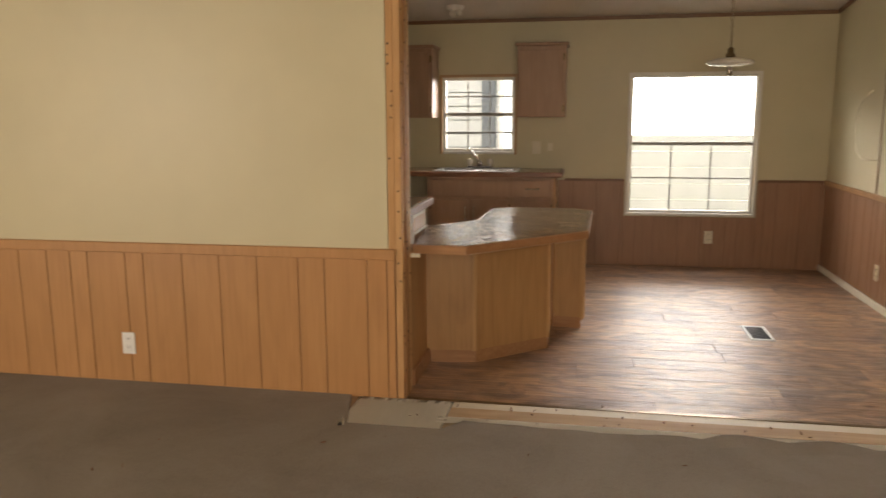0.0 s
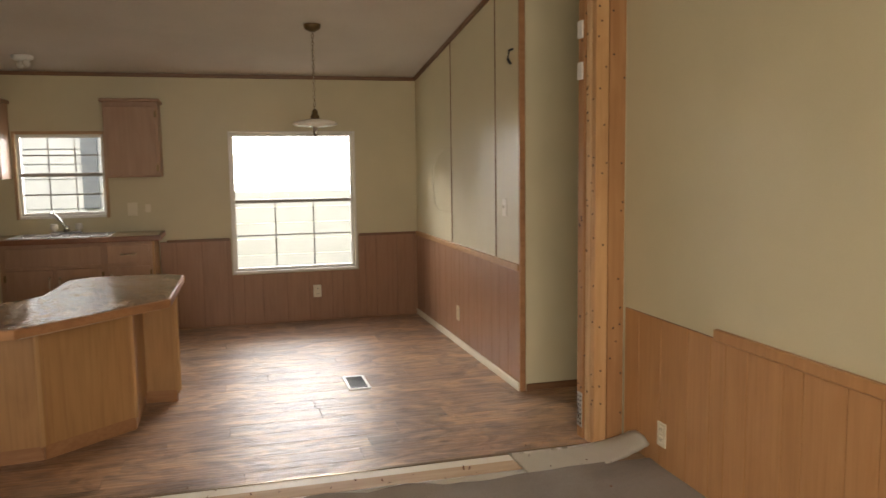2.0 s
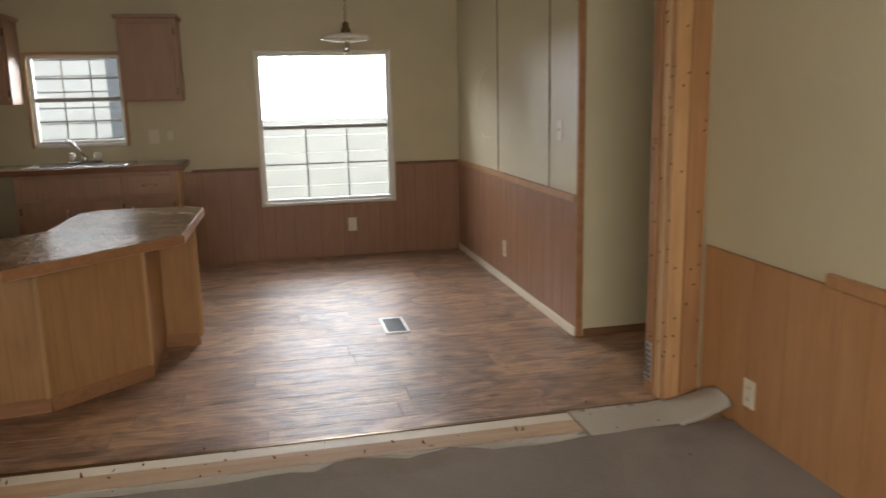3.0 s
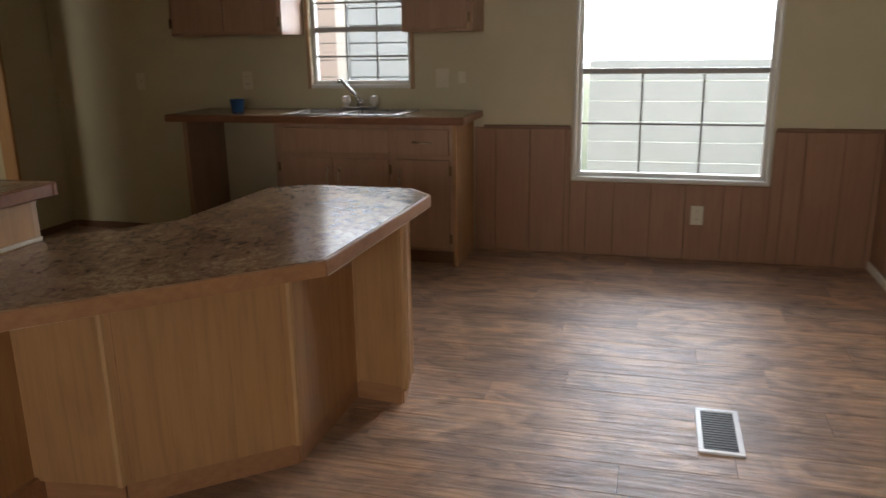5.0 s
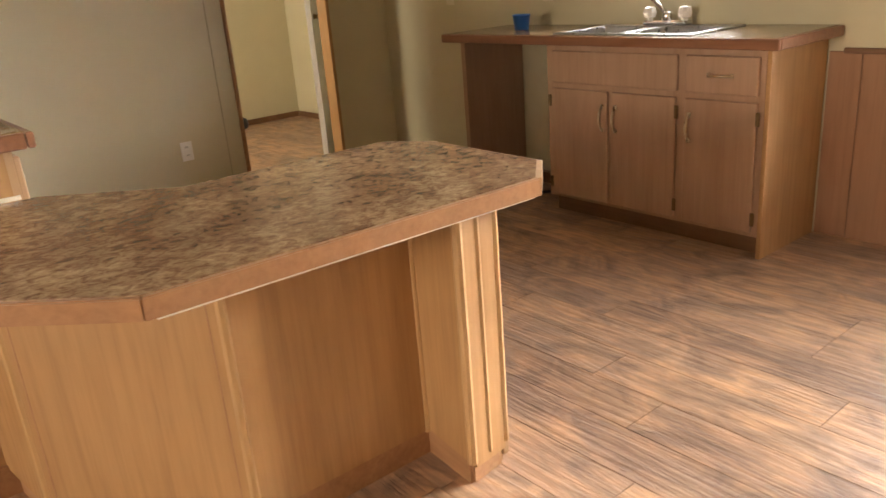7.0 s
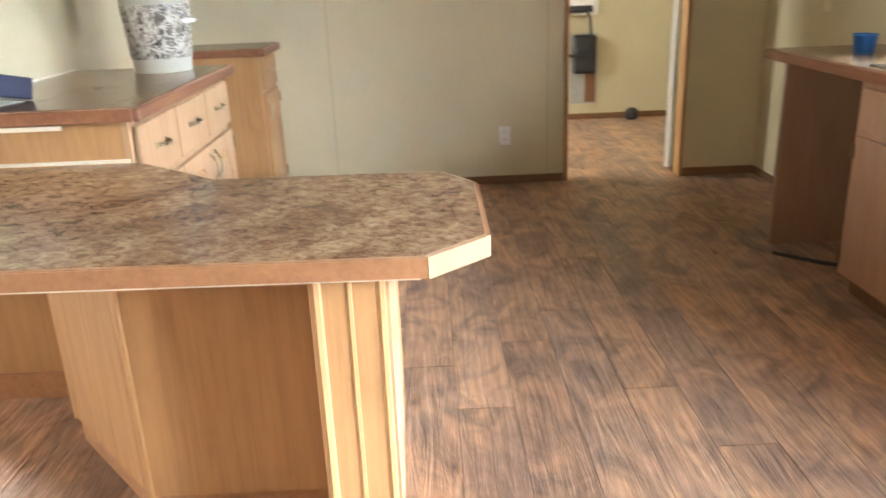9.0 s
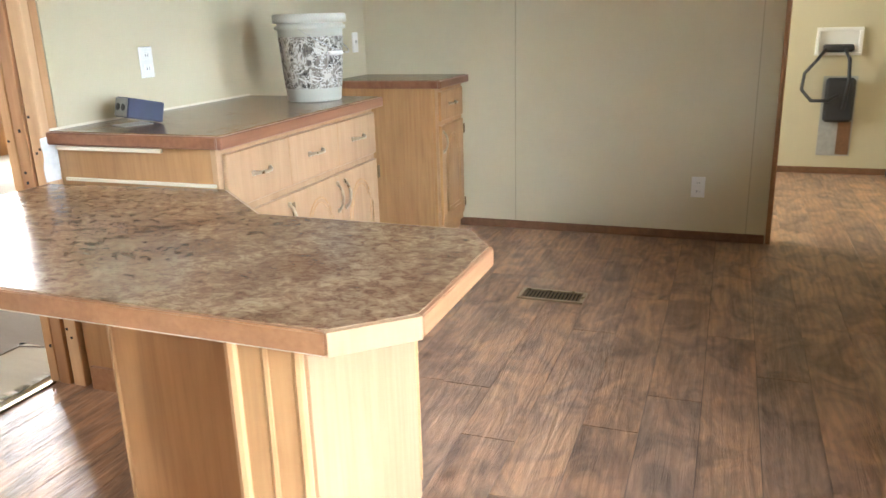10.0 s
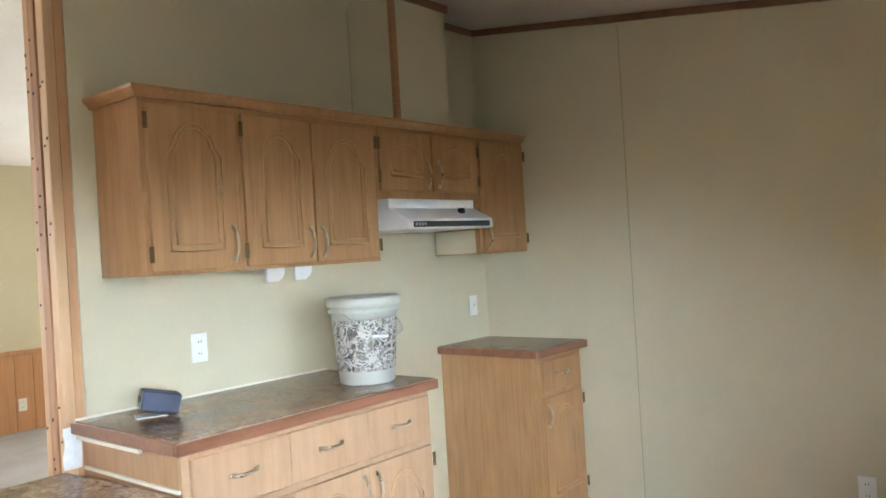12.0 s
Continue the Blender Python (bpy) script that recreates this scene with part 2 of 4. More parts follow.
TORN = painted("torn_paper", (0.55, 0.54, 0.52), (0.85, 0.85, 0.83), 0.8, 45.0, 0.6)
CAMO = camo_print()
GLASS = glass()
SHADE = painted("frosted_shade", (0.74, 0.70, 0.62), (0.8, 0.77, 0.7), 0.25)
SIDING = painted("vinyl_siding", (0.40, 0.43, 0.44), (0.47, 0.50, 0.51), 0.6)
PALE_BOARD = painted("pale_board", (0.44, 0.46, 0.445), (0.50, 0.52, 0.505), 0.6)
SHUTTER = plain("grey_shutter", (0.12, 0.14, 0.16), 0.6)
GRASS = painted("grass_ground", (0.12, 0.15, 0.06), (0.2, 0.2, 0.1), 0.95, 40.0, 0.5)
TAN = painted("tan_siding", (0.48, 0.39, 0.34), (0.54, 0.44, 0.385), 0.6)
GLOW = backdrop_glow()


# ---- mesh helpers ----
def box(bm, x0, x1, y0, y1, z0, z1, bevel=0.0):
    r = bmesh.ops.create_cube(bm, size=1.0, matrix=Matrix.LocRotScale(((x0 + x1) / 2, (y0 + y1) / 2, (z0 + z1) / 2), None, (abs(x1 - x0), abs(y1 - y0), abs(z1 - z0))))
    if bevel:
        edges = list({e for v in r["verts"] for e in v.link_edges})
        bmesh.ops.bevel(bm, geom=edges, offset=bevel, segments=1, affect="EDGES")
    return bm


def B(x0, x1, y0, y1, z0, z1, bevel=0.0):
    return box(bmesh.new(), x0, x1, y0, y1, z0, z1, bevel)


def prism(bm, poly, z0, z1, bevel=0.0):
    lo = [bm.verts.new((x, y, z0)) for x, y in poly]
    hi = [bm.verts.new((x, y, z1)) for x, y in poly]
    faces = [bm.faces.new(list(reversed(lo))), bm.faces.new(hi)]
    n = len(poly)
    for i in range(n):
        faces.append(bm.faces.new((lo[i], lo[(i + 1) % n], hi[(i + 1) % n], hi[i])))
    bmesh.ops.recalc_face_normals(bm, faces=faces)
    if bevel:
        bmesh.ops.bevel(bm, geom=list({e for f in faces for e in f.edges}), offset=bevel, segments=2, affect="EDGES")
    return bm


def beam(bm, a, b, w, z0, z1):
    """An upright board from a to b (plan points), w thick, centred on the line."""
    a, b = Vector(a), Vector(b)
    d = (b - a).normalized()
    n = Vector((-d.y, d.x)) * w / 2
    return prism(bm, [(a + n)[:], (a - n)[:], (b - n)[:], (b + n)[:]], z0, z1)


def lathe(bm, profile, seg=28, axis=(0, 0)):
    rings = []
    for r, z in profile:
        rings.append([bm.verts.new((axis[0] + r * math.cos(2 * math.pi * i / seg), axis[1] + r * math.sin(2 * math.pi * i / seg), z)) for i in range(seg)])
    for a, b in zip(rings, rings[1:]):
        for i in range(seg):
            bm.faces.new((a[i], a[(i + 1) % seg], b[(i + 1) % seg], b[i]))
    bm.faces.new(list(reversed(rings[0])))
    bm.faces.new(rings[-1])
    return bm


def tube(bm, points, r, seg=8):
    pts = [Vector(p) for p in points]
    rings = []
    for i, p in enumerate(pts):
        d = (pts[min(i + 1, len(pts) - 1)] - pts[max(i - 1, 0)]).normalized()
        up = Vector((0, 0, 1)) if abs(d.z) < 0.9 else Vector((1, 0, 0))
        u = d.cross(up).normalized()
        v = d.cross(u)
        rings.append([bm.verts.new(p + (u * math.cos(2 * math.pi * k / seg) + v * math.sin(2 * math.pi * k / seg)) * r) for k in range(seg)])
    for a, b in zip(rings, rings[1:]):
        for k in range(seg):
            bm.faces.new((a[k], a[(k + 1) % seg], b[(k + 1) % seg], b[k]))
    bm.faces.new(rings[0])
    bm.faces.new(list(reversed(rings[-1])))
    bmesh.ops.recalc_face_normals(bm, faces=bm.faces[:])
    return bm


def mesh_of(name, bm, mat, smooth=False):
    me = bpy.data.meshes.new(name)
    bm.to_mesh(me)
    bm.free()
    me.materials.append(mat)
    if smooth:
        for p in me.polygons:
            p.use_smooth = True
    return me


def part(name, bm, mat, parent=None, label="", smooth=False):
    ob = new(name, mesh_of(name, bm, mat, smooth))
    if parent is not None:
        ob.parent = parent
    if label:
        ob["label"] = label
    return ob


def thing(name, x, y, z, label, category, group=""):
    """An empty at the base of a thing; its parts are built in world coordinates and then hung under it."""
    ob = new(name)
    ob.empty_display_size = 0.05
    ob.location = (x, y, z)
    return tagged(ob, label, category, group)


def under(t, name, bm, mat, label="", smooth=False):
    """A part in world coordinates under the thing t, or under a part of it."""
    ob = part(name, bm, mat, None, label, smooth)
    bpy.context.view_layer.update()
    base = t if t.type == "EMPTY" else t.parent
    shift = Vector(base.location) if base is not None else Vector((0, 0, 0))
    ob.data.transform(Matrix.Translation(-shift))
    ob.parent = t
    return ob


def structure(name, bm, mat, label, category):
    return tagged(part(name, bm, mat), label, category, "", "structure")


def rows_of(a, b, step, spread=0.0, rng=random):
    """Edges from a to b, about one step apart."""
    out, v = [a], a
    while v < b - step * 0.6:
        v += step + rng.uniform(-spread, spread)
        out.append(min(v, b))
    if out[-1] < b:
        out.append(b)
    return out

# ---- plan ----
YF = 3.705          # window wall
XE = -2.43          # kitchen end wall
XB = 2.96           # closet box beside the dining area
YB = 0.99           # front of the closet box
XR = 3.135          # living room side wall
YK = 0.16           # kitchen face of the dividing wall
XJ = 2.955          # right edge of the wide opening
YU2 = 4.10         # utility room north wall
YL = -4.7           # living room rear wall
XLL = -4.6          # living room far side
XU = -4.55          # utility room far wall
SLOPE = 0.141


def ceil_z(y):
    return 2.234 + (YF - y) * SLOPE if y >= 0.08 else 2.724 - (0.08 - y) * 0.055


def rect_hole_wall(bm, a0, a1, z0, z1, holes, to_xyz, thick):
    """A wall in (a, z) with rectangular holes; to_xyz maps (a, depth, z) to the room."""
    xs = sorted({a0, a1, *[h[0] for h in holes], *[h[1] for h in holes]})
    for p, q in zip(xs, xs[1:]):
        mid = (p + q) / 2
        spans, z = [], z0
        for h in sorted([h for h in holes if h[0] < mid < h[1]], key=lambda h: h[2]):
            spans.append((z, h[2]))
            z = h[3]
        spans.append((z, z1))
        for lo, hi in spans:
            if hi - lo < 1e-4:
                continue
            c = [to_xyz(a, d, zz) for a in (p, q) for d in (0, thick) for zz in (lo, hi)]
            mn = [min(v[i] for v in c) for i in range(3)]
            mx = [max(v[i] for v in c) for i in range(3)]
            box(bm, mn[0], mx[0], mn[1], mx[1], mn[2], mx[2])
    return bm


W2 = (1.275, 2.36, 0.487, 1.718)      # dining window
W1 = (-0.435, 0.235, 1.036, 1.715)     # kitchen window

bm = rect_hole_wall(bmesh.new(), XE - 0.1, 4.6, 0, 2.30, [W1, W2], lambda a, d, z: (a, YF + d, z), 0.12)
structure("wall_north", bm, WALL, "cream vinyl-covered wall with two windows and panelling", "wall")
bm = rect_hole_wall(bmesh.new(), 0.0, YF, 0, 2.80, [(2.515, 3.235, 0, 2.03)], lambda a, d, z: (XE - d, a, z), 0.10)
structure("wall_west", bm, WALL, "cream vinyl wall with a doorless opening to the utility room", "wall")
# dividing wall, left of the opening
structure("wall_divider_1", B(XLL, -0.02, 0, YK, 0, 2.72), WALL, "cream dividing wall cut back to its studs", "wall")
structure("wall_divider_2", B(3.13, 4.6, 0.02, YK, 0, 2.72), WALL, "cream dividing wall beside the hall", "wall")
structure("wall_living_east", B(XR, XR + 0.1, YL, 0.018, 0, 2.74), WALL, "cream living room wall above wood panelling", "wall")
# both holes are for unseen windows added to carry the living room fill
bm = rect_hole_wall(bmesh.new(), XLL, XR + 0.1, 0, 2.5, [(-4.5, -3.3, 0.8, 2.1), (0.5, 2.5, 0.8, 2.1)], lambda a, d, z: (a, YL - d, z), 0.12)
structure("wall_living_south", bm, WALL, "cream living room rear wall above panelling", "wall")
structure("wall_living_west", B(XLL - 0.1, XLL, YL, 0, 0, 2.74), WALL, "cream living room end wall", "wall")
structure("wall_closet_side", B(XB, XB + 0.09, YB, YF, 0, 2.62), WALL, "cream closet wall above wood panelling", "wall")
structure("wall_closet_front", B(XB + 0.09, 4.6, YB, YB + 0.09, 0, 2.62), WALL, "plain cream closet end wall", "wall")
structure("wall_hall_end", B(4.6, 4.7, 0, YB + 0.1, 0, 2.74), WALL, "plain cream hall end wall", "wall")
structure("wall_utility_west", B(XU - 0.1, XU, YK, YU2, 0, 2.8), WALL, "cream utility room wall", "wall")
structure("wall_utility_north", B(XU - 0.1, XE, YU2, YU2 + 0.1, 0, 2.32), WALL, "cream utility room north wall", "wall")
structure("wall_utility_east", B(XE - 0.1, XE, YF + 0.121, YU2, 0, 2.32), WALL, "short cream utility room side wall", "wall")
structure("ceiling_utility", B(XU - 0.1, XE, YF + 0.122, YU2 + 0.1, 2.21, 2.32), CEIL, "off-white utility room ceiling", "ceiling")
# vent chase over the range hood
chase = structure("chase", B(-1.83, -1.43, YK, 0.44, 2.06, ceil_z(0.44) - 0.01), WALL, "boxed cream vent chase above the cabinets", "wall")
part("corner_trim", B(-1.455, -1.424, 0.425, 0.447, 2.062, ceil_z(0.44) - 0.012), OAK_EDGE, chase)

# ceilings
bm = bmesh.new()
for y0, y1 in ((0.08, YF + 0.12), (YL - 0.12, 0.08)):
    v = [bm.verts.new(p) for p in ((XLL - 0.1, y0, ceil_z(y0)), (4.7, y0, ceil_z(y0)), (4.7, y1, ceil_z(y1)), (XLL - 0.1, y1, ceil_z(y1)))]
    w = [bm.verts.new(q.co + Vector((0, 0, 0.12))) for q in v]
    bm.faces.new(v[::-1]); bm.faces.new(w)
    for i in range(4):
        bm.faces.new((v[i], v[(i + 1) % 4], w[(i + 1) % 4], w[i]))
bmesh.ops.recalc_face_normals(bm, faces=bm.faces[:])
structure("ceiling", bm, CEIL, "sloping off-white textured ceiling", "ceiling")

# ground outside, floor base, carpet
structure("ground", B(-300, 300, -300, 300, -0.9, -0.7), GRASS, "grassy ground around the home", "ground")
structure("floor_utility", B(XU - 0.1, XE - 0.1, YF, YU2, -0.12, -0.004), DARK, "base of the utility room floor", "floor")
floor = structure("floor", B(XLL - 0.1, 4.7, 0.03, YF, -0.12, -0.004), DARK, "brown wood-look vinyl plank floor", "floor")
structure("subfloor", B(XLL - 0.1, 4.7, YL - 0.1, 0.03, -0.12, -0.006), STUD_FLAT, "bare wooden subfloor", "floor")


def carpet_sheet():
    """The living room carpet with a ragged cut edge along the opening."""
    bm = bmesh.new()
    rng = random.Random(4)
    n = 90
    top, low = [], []
    for i in range(n + 1):
        x = XLL + (XR - XLL) * i / n
        e = -0.265 + 0.014 * math.sin(x * 5.0) + rng.uniform(-0.008, 0.008) + (0.022 * math.sin(x * 17) if 1.4 < x < 2.1 else 0)
        if x < -0.19:
            e = -0.014
        elif x < 0.3:
            e = -0.36
        lift = 0.012 + (0.016 if 1.45 < x < 2.05 else 0.003)
        top.append((x, e, lift))
        low.append((x, e + 0.006, -0.004))
    a = [bm.verts.new((p[0], YL, 0.008)) for p in top]
    m = [bm.verts.new((p[0], p[1] - 0.09, 0.010)) for p in top]
    b = [bm.verts.new(p) for p in top]
    c = [bm.verts.new(p) for p in low]
    for r, s in ((a, m), (m, b), (b, c)):
        for i in range(n):
            bm.faces.new((r[i], r[i + 1], s[i + 1], s[i]))
    return bm


structure("carpet", carpet_sheet(), CARPET, "worn grey-brown carpet with a ragged cut edge", "carpet")


# ---- panelling, rails and trim ----
def wainscot(name, a0, a1, z1, put, label, holes=(), step=0.165, seed=1, mat=None):
    """Grooved panelling: put(a0, a1, d0, d1, z0, z1) gives the box of a board."""
    rng = random.Random(seed)
    base = structure(name, B(*put(a0, a1, 0.0, 0.004, 0, z1)) if not holes else rect_none(put, a0, a1, z1, holes), PANEL_DARK, label, "panelling")
    cuts = []
    v = a0
    while v < a1 - 0.03:
        w = rng.choice((0.10, 0.135, 0.165, 0.2, 0.215))
        cuts.append((v, min(v + w, a1)))
        v += w
    for p, q in cuts:
        spans = [(0.0, z1)]
        for h in holes:
            if q > h[0] and p < h[1]:
                spans = [(0.0, h[2])]
        edges = [p, q]
        for h in holes:
            edges += [e for e in (h[0], h[1]) if p < e < q]
        edges = sorted(edges)
        for e0, e1 in zip(edges, edges[1:]):
            mid = (e0 + e1) / 2
            top = z1
            for h in holes:
                if h[0] < mid < h[1]:
                    top = h[2]
            part("board", B(*put(e0 + 0.002, e1 - 0.002, 0.004, 0.010, 0.002, top - 0.002), 0.0015), mat or PANEL, base)
    return base


def rect_none(put, a0, a1, z1, holes):
    bm = bmesh.new()
    h = holes[0]
    box(bm, *put(a0, h[0], 0.0, 0.004, 0, z1))
    box(bm, *put(h[0], h[1], 0.0, 0.004, 0, h[2]))
    box(bm, *put(h[1], a1, 0.0, 0.004, 0, z1))
    return bm


ZR = 0.735
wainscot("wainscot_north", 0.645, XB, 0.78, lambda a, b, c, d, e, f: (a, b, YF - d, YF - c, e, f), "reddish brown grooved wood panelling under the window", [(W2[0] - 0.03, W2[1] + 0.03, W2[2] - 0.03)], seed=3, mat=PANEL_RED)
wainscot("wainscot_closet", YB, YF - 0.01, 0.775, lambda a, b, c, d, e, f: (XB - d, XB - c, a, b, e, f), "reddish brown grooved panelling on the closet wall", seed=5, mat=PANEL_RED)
wainscot("wainscot_living_east", YL, -0.01, 0.70, lambda a, b, c, d, e, f: (XR - d, XR - c, a, b, e, f), "honey brown grooved panelling, its cap rail half missing", seed=8)
wainscot("wainscot_living_north", XLL, 0.015, ZR, lambda a, b, c, d, e, f: (a, b, -d, -c, e, f), "honey brown grooved wood panelling", seed=11)
wainscot("wainscot_living_south", XLL, XR - 0.01, ZR, lambda a, b, c, d, e, f: (a, b, YL + c, YL + d, e, f), "brown grooved wood panelling", seed=14)


def trim(name, bm, mat, label):
    return structure(name, bm, mat, label, "trim")


def cap(x0, x1, y0, y1, z0, z1):
    return B(x0, x1, y0, y1, z0, z1, 0.004)


trim("chair_rail_north_1", cap(0.705, W2[0] - 0.035, YF - 0.018, YF - 0.001, 0.772, 0.795), TRIM_DARK, "thin brown cap rail")
trim("chair_rail_north_2", cap(W2[1] + 0.035, XB - 0.02, YF - 0.018, YF - 0.001, 0.772, 0.795), TRIM_DARK, "thin brown cap rail")
trim("chair_rail_closet", cap(XB - 0.024, XB - 0.001, YB + 0.002, YF - 0.02, 0.758, 0.80), OAK, "honey oak chair rail on the closet wall")
trim("chair_rail_living_north", cap(XLL, 0.017, -0.024, -0.001, 0.70, 0.752), PANEL, "honey oak chair rail")
trim("chair_rail_living_east", cap(XR - 0.026, XR - 0.001, YL, -0.76, 0.695, 0.742), PANEL, "broken-off honey oak chair rail")
trim("chair_rail_living_south", cap(XLL, XR - 0.03, YL + 0.001, YL + 0.024, 0.71, 0.752), PANEL, "honey oak chair rail")
trim("closet_corner_trim", cap(XB - 0.014, XB + 0.024, YB - 0.012, YB + 0.012, 0, 2.58), OAK_EDGE, "dark oak corner bead")
trim("closet_seam", B(XB - 0.006, XB - 0.0005, 1.445, 1.452, 0.80, 2.5), TRIM_DARK, "thin dark panel seam")
trim("closet_seam_2", B(XB - 0.006, XB - 0.0005, 2.50, 2.507, 0.80, 2.38), TRIM_DARK, "thin dark panel seam")
trim("baseboard_closet", cap(XB - 0.024, XB - 0.011, YB, YF - 0.02, 0, 0.055), CREAM, "scuffed pale baseboard strip")
trim("baseboard_closet_front", cap(XB + 0.03, 4.6, YB - 0.012, YB - 0.001, 0, 0.045), TRIM_DARK, "dark brown baseboard")
trim("baseboard_west_1", cap(XE + 0.001, XE + 0.013, 0.17, 2.50, 0, 0.05), TRIM_DARK, "dark brown baseboard")
trim("baseboard_west_2", cap(XE + 0.001, XE + 0.013, 3.25, YF - 0.002, 0, 0.05), TRIM_DARK, "dark brown baseboard")
trim("baseboard_north", cap(XE + 0.02, -1.14, YF - 0.013, YF - 0.001, 0, 0.05), TRIM_DARK, "dark brown baseboard")
trim("baseboard_utility", cap(XU + 0.001, XU + 0.013, 0.17, YU2 - 0.01, 0, 0.05), TRIM_DARK, "dark brown baseboard")
trim("baseboard_utility_north", cap(XU + 0.014, XE - 0.101, YU2 - 0.013, YU2 - 0.001, 0, 0.05), TRIM_DARK, "dark brown baseboard")
trim("ceiling_trim_north", cap(XE + 0.002, XB - 0.002, YF - 0.016, YF - 0.001, 2.197, 2.230), TRIM_DARK, "dark brown ceiling trim")


def sloped_strip(x0, x1, y0, y1, drop, h):
    bm = bmesh.new()
    vs = []
    for x in (x0, x1):
        for y in (y0, y1):
            for dz in (drop, drop + h):
                vs.append(bm.verts.new((x, y, ceil_z(y) - dz)))
    bmesh.ops.convex_hull(bm, input=vs)
    return bm


trim("ceiling_trim_closet", sloped_strip(XB - 0.016, XB - 0.001, YB, YF - 0.017, 0.004, 0.034), TRIM_DARK, "dark brown sloping ceiling trim")
trim("ceiling_trim_west", sloped_strip(XE + 0.001, XE + 0.017, YK, YF - 0.017, 0.004, 0.036), TRIM_DARK, "dark brown sloping ceiling trim")
trim("ceiling_trim_divider", B(XE + 0.018, -1.84, YK + 0.001, YK + 0.016, ceil_z(YK) - 0.042, ceil_z(YK) - 0.006), TRIM_DARK, "dark brown ceiling trim")
trim("ceiling_trim_chase", B(-1.845, -1.42, 0.441, 0.456, ceil_z(0.44) - 0.045, ceil_z(0.44) - 0.008), TRIM_DARK, "dark brown trim round the chase")
trim("opening_trim_1", cap(XE - 0.10, XE + 0.012, 2.505, 2.53, 0, 2.03), OAK_EDGE, "oak door lining")
trim("opening_trim_2", cap(XE - 0.10, XE + 0.012, 3.225, 3.25, 0, 2.03), OAK, "pale oak door lining")
trim("wall_seam_west_1", B(XE + 0.0005, XE + 0.004, 1.10, 1.106, 0.05, 2.55), SEAM, "thin vertical panel seam")
trim("wall_seam_west_2", B(XE + 0.0005, XE + 0.004, 2.40, 2.406, 0.05, 2.36), SEAM, "thin vertical panel seam")
trim("wall_seam_living", B(XR - 0.004, XR - 0.0005, -1.61, -1.585, 0.745, 2.6), WALL, "cream vertical panel seam")
trim("wall_seam_divider", B(-1.418, -1.412, YK + 0.0005, YK + 0.003, 2.06, 2.65), SEAM, "thin vertical panel seam")


# exposed framing of the opening: studs as single timbers
def stud(x0, x1, y0, y1, label, mat=STUD):
    ob = tagged(part("stud", B(x0, x1, y0, y1, 0, 2.715, 0.003), mat), label, "stud", "studs of the opening")
    rng = random.Random(int(x0 * 1000) + int(y0 * 977))
    for _ in range(14):
        z = rng.uniform(0.1, 2.3)
        if True:
            yy = rng.uniform(y0 + 0.01, y1 - 0.01)
            xx = x0 if x0 > 1.5 else x1
            d = 0.0025
            part("nail_hole", B(xx - d, xx + d, yy - 0.004, yy + 0.004, z, z + rng.uniform(0.006, 0.012)), DARK, ob)
            xs = rng.uniform(x0 + 0.006, x1 - 0.006)
            z = rng.uniform(0.1, 2.3)
            part("nail_hole", B(xs - 0.004, xs + 0.004, y0 - 0.001, y0 + 0.002, z, z + 0.009), DARK, ob)
    return ob


stud(0.018, 0.052, -0.004, 0.038, "rough pine stud edging the wide opening")
stud(0.018, 0.058, 0.046, 0.098, "knotty pine stud edging the wide opening", STUD_DARK)
stud(0.018, 0.055, 0.108, 0.162, "pale rough pine stud edging the wide opening", STUD_PALE)
stud(-0.019, 0.017, 0.002, 0.158, "rough pine stud edging the wide opening")
stud(2.948, 2.99, 0.104, 0.168, "rough pine stud with a perforated metal plate", STUD_DARK)
stud(2.956, 2.995, 0.052, 0.094, "pale pine stud edging the wide opening", STUD_PALE)
stud(2.962, 3.030, 0.002, 0.044, "knotty pine stud edging the wide opening")
stud(3.038, 3.128, 0.012, 0.080, "darker knotty pine stud at the living room corner", STUD_DARK)

plate = tagged(part("nail_plate", B(2.945, 2.9475, 0.105, 0.16, 0.06, 0.24), STEEL), "perforated galvanised nail plate on the stud foot", "metal plate")
for i in range(7):
    for k in range(2):
        part("perforation", B(2.9442, 2.945, 0.115 + 0.024 * k, 0.127 + 0.024 * k, 0.072 + 0.024 * i, 0.084 + 0.024 * i), DARK, plate)
for z in (1.83, 2.03):
    tagged(part("hinge_leaf", B(2.938, 2.947, 0.11, 0.165, z, z + 0.085, 0.002), WHITE), "white painted hinge leaf on the stud", "hinge", "hinges on the stud")

# threshold
thr = structure("threshold", B(0.06, 2.945, 0.005, 0.028, -0.004, 0.006), BRASS, "worn brass edging strip between floors", "threshold")
tagged(part("threshold_board", B(0.28, 2.60, -0.20, -0.075, -0.005, 0.006, 0.002), STUD_FLAT), "bare nailed pine board in the opening", "board", "", "structure")
tagged(part("plywood_strip", B(0.02, 2.9, -0.072, 0.004, -0.005, 0.003), CREAM), "glue-stained pale plywood strip", "board", "", "structure")


def pad_strip(x0, x1, ya, yb, curl=0.0, seed=2):
    rng = random.Random(seed)
    bm = bmesh.new()
    n, k = 40, 8
    g = []
    for i in range(n + 1):
        x = x0 + (x1 - x0) * i / n
        row = []
        jig = rng.uniform(-0.006, 0.006)
        for j in range(k + 1):
            f = j / k
            y = ya + (yb - ya) * f + jig * (1 - f)
            s = max(0.0, (i / n - 0.55) / 0.45)
            z = 0.010 + 0.002 * rng.random() + curl * s * s * (0.3 + 0.7 * math.sin(math.pi * (0.2 + 0.8 * f)))
            row.append(bm.verts.new((x, y, z)))
        g.append(row)
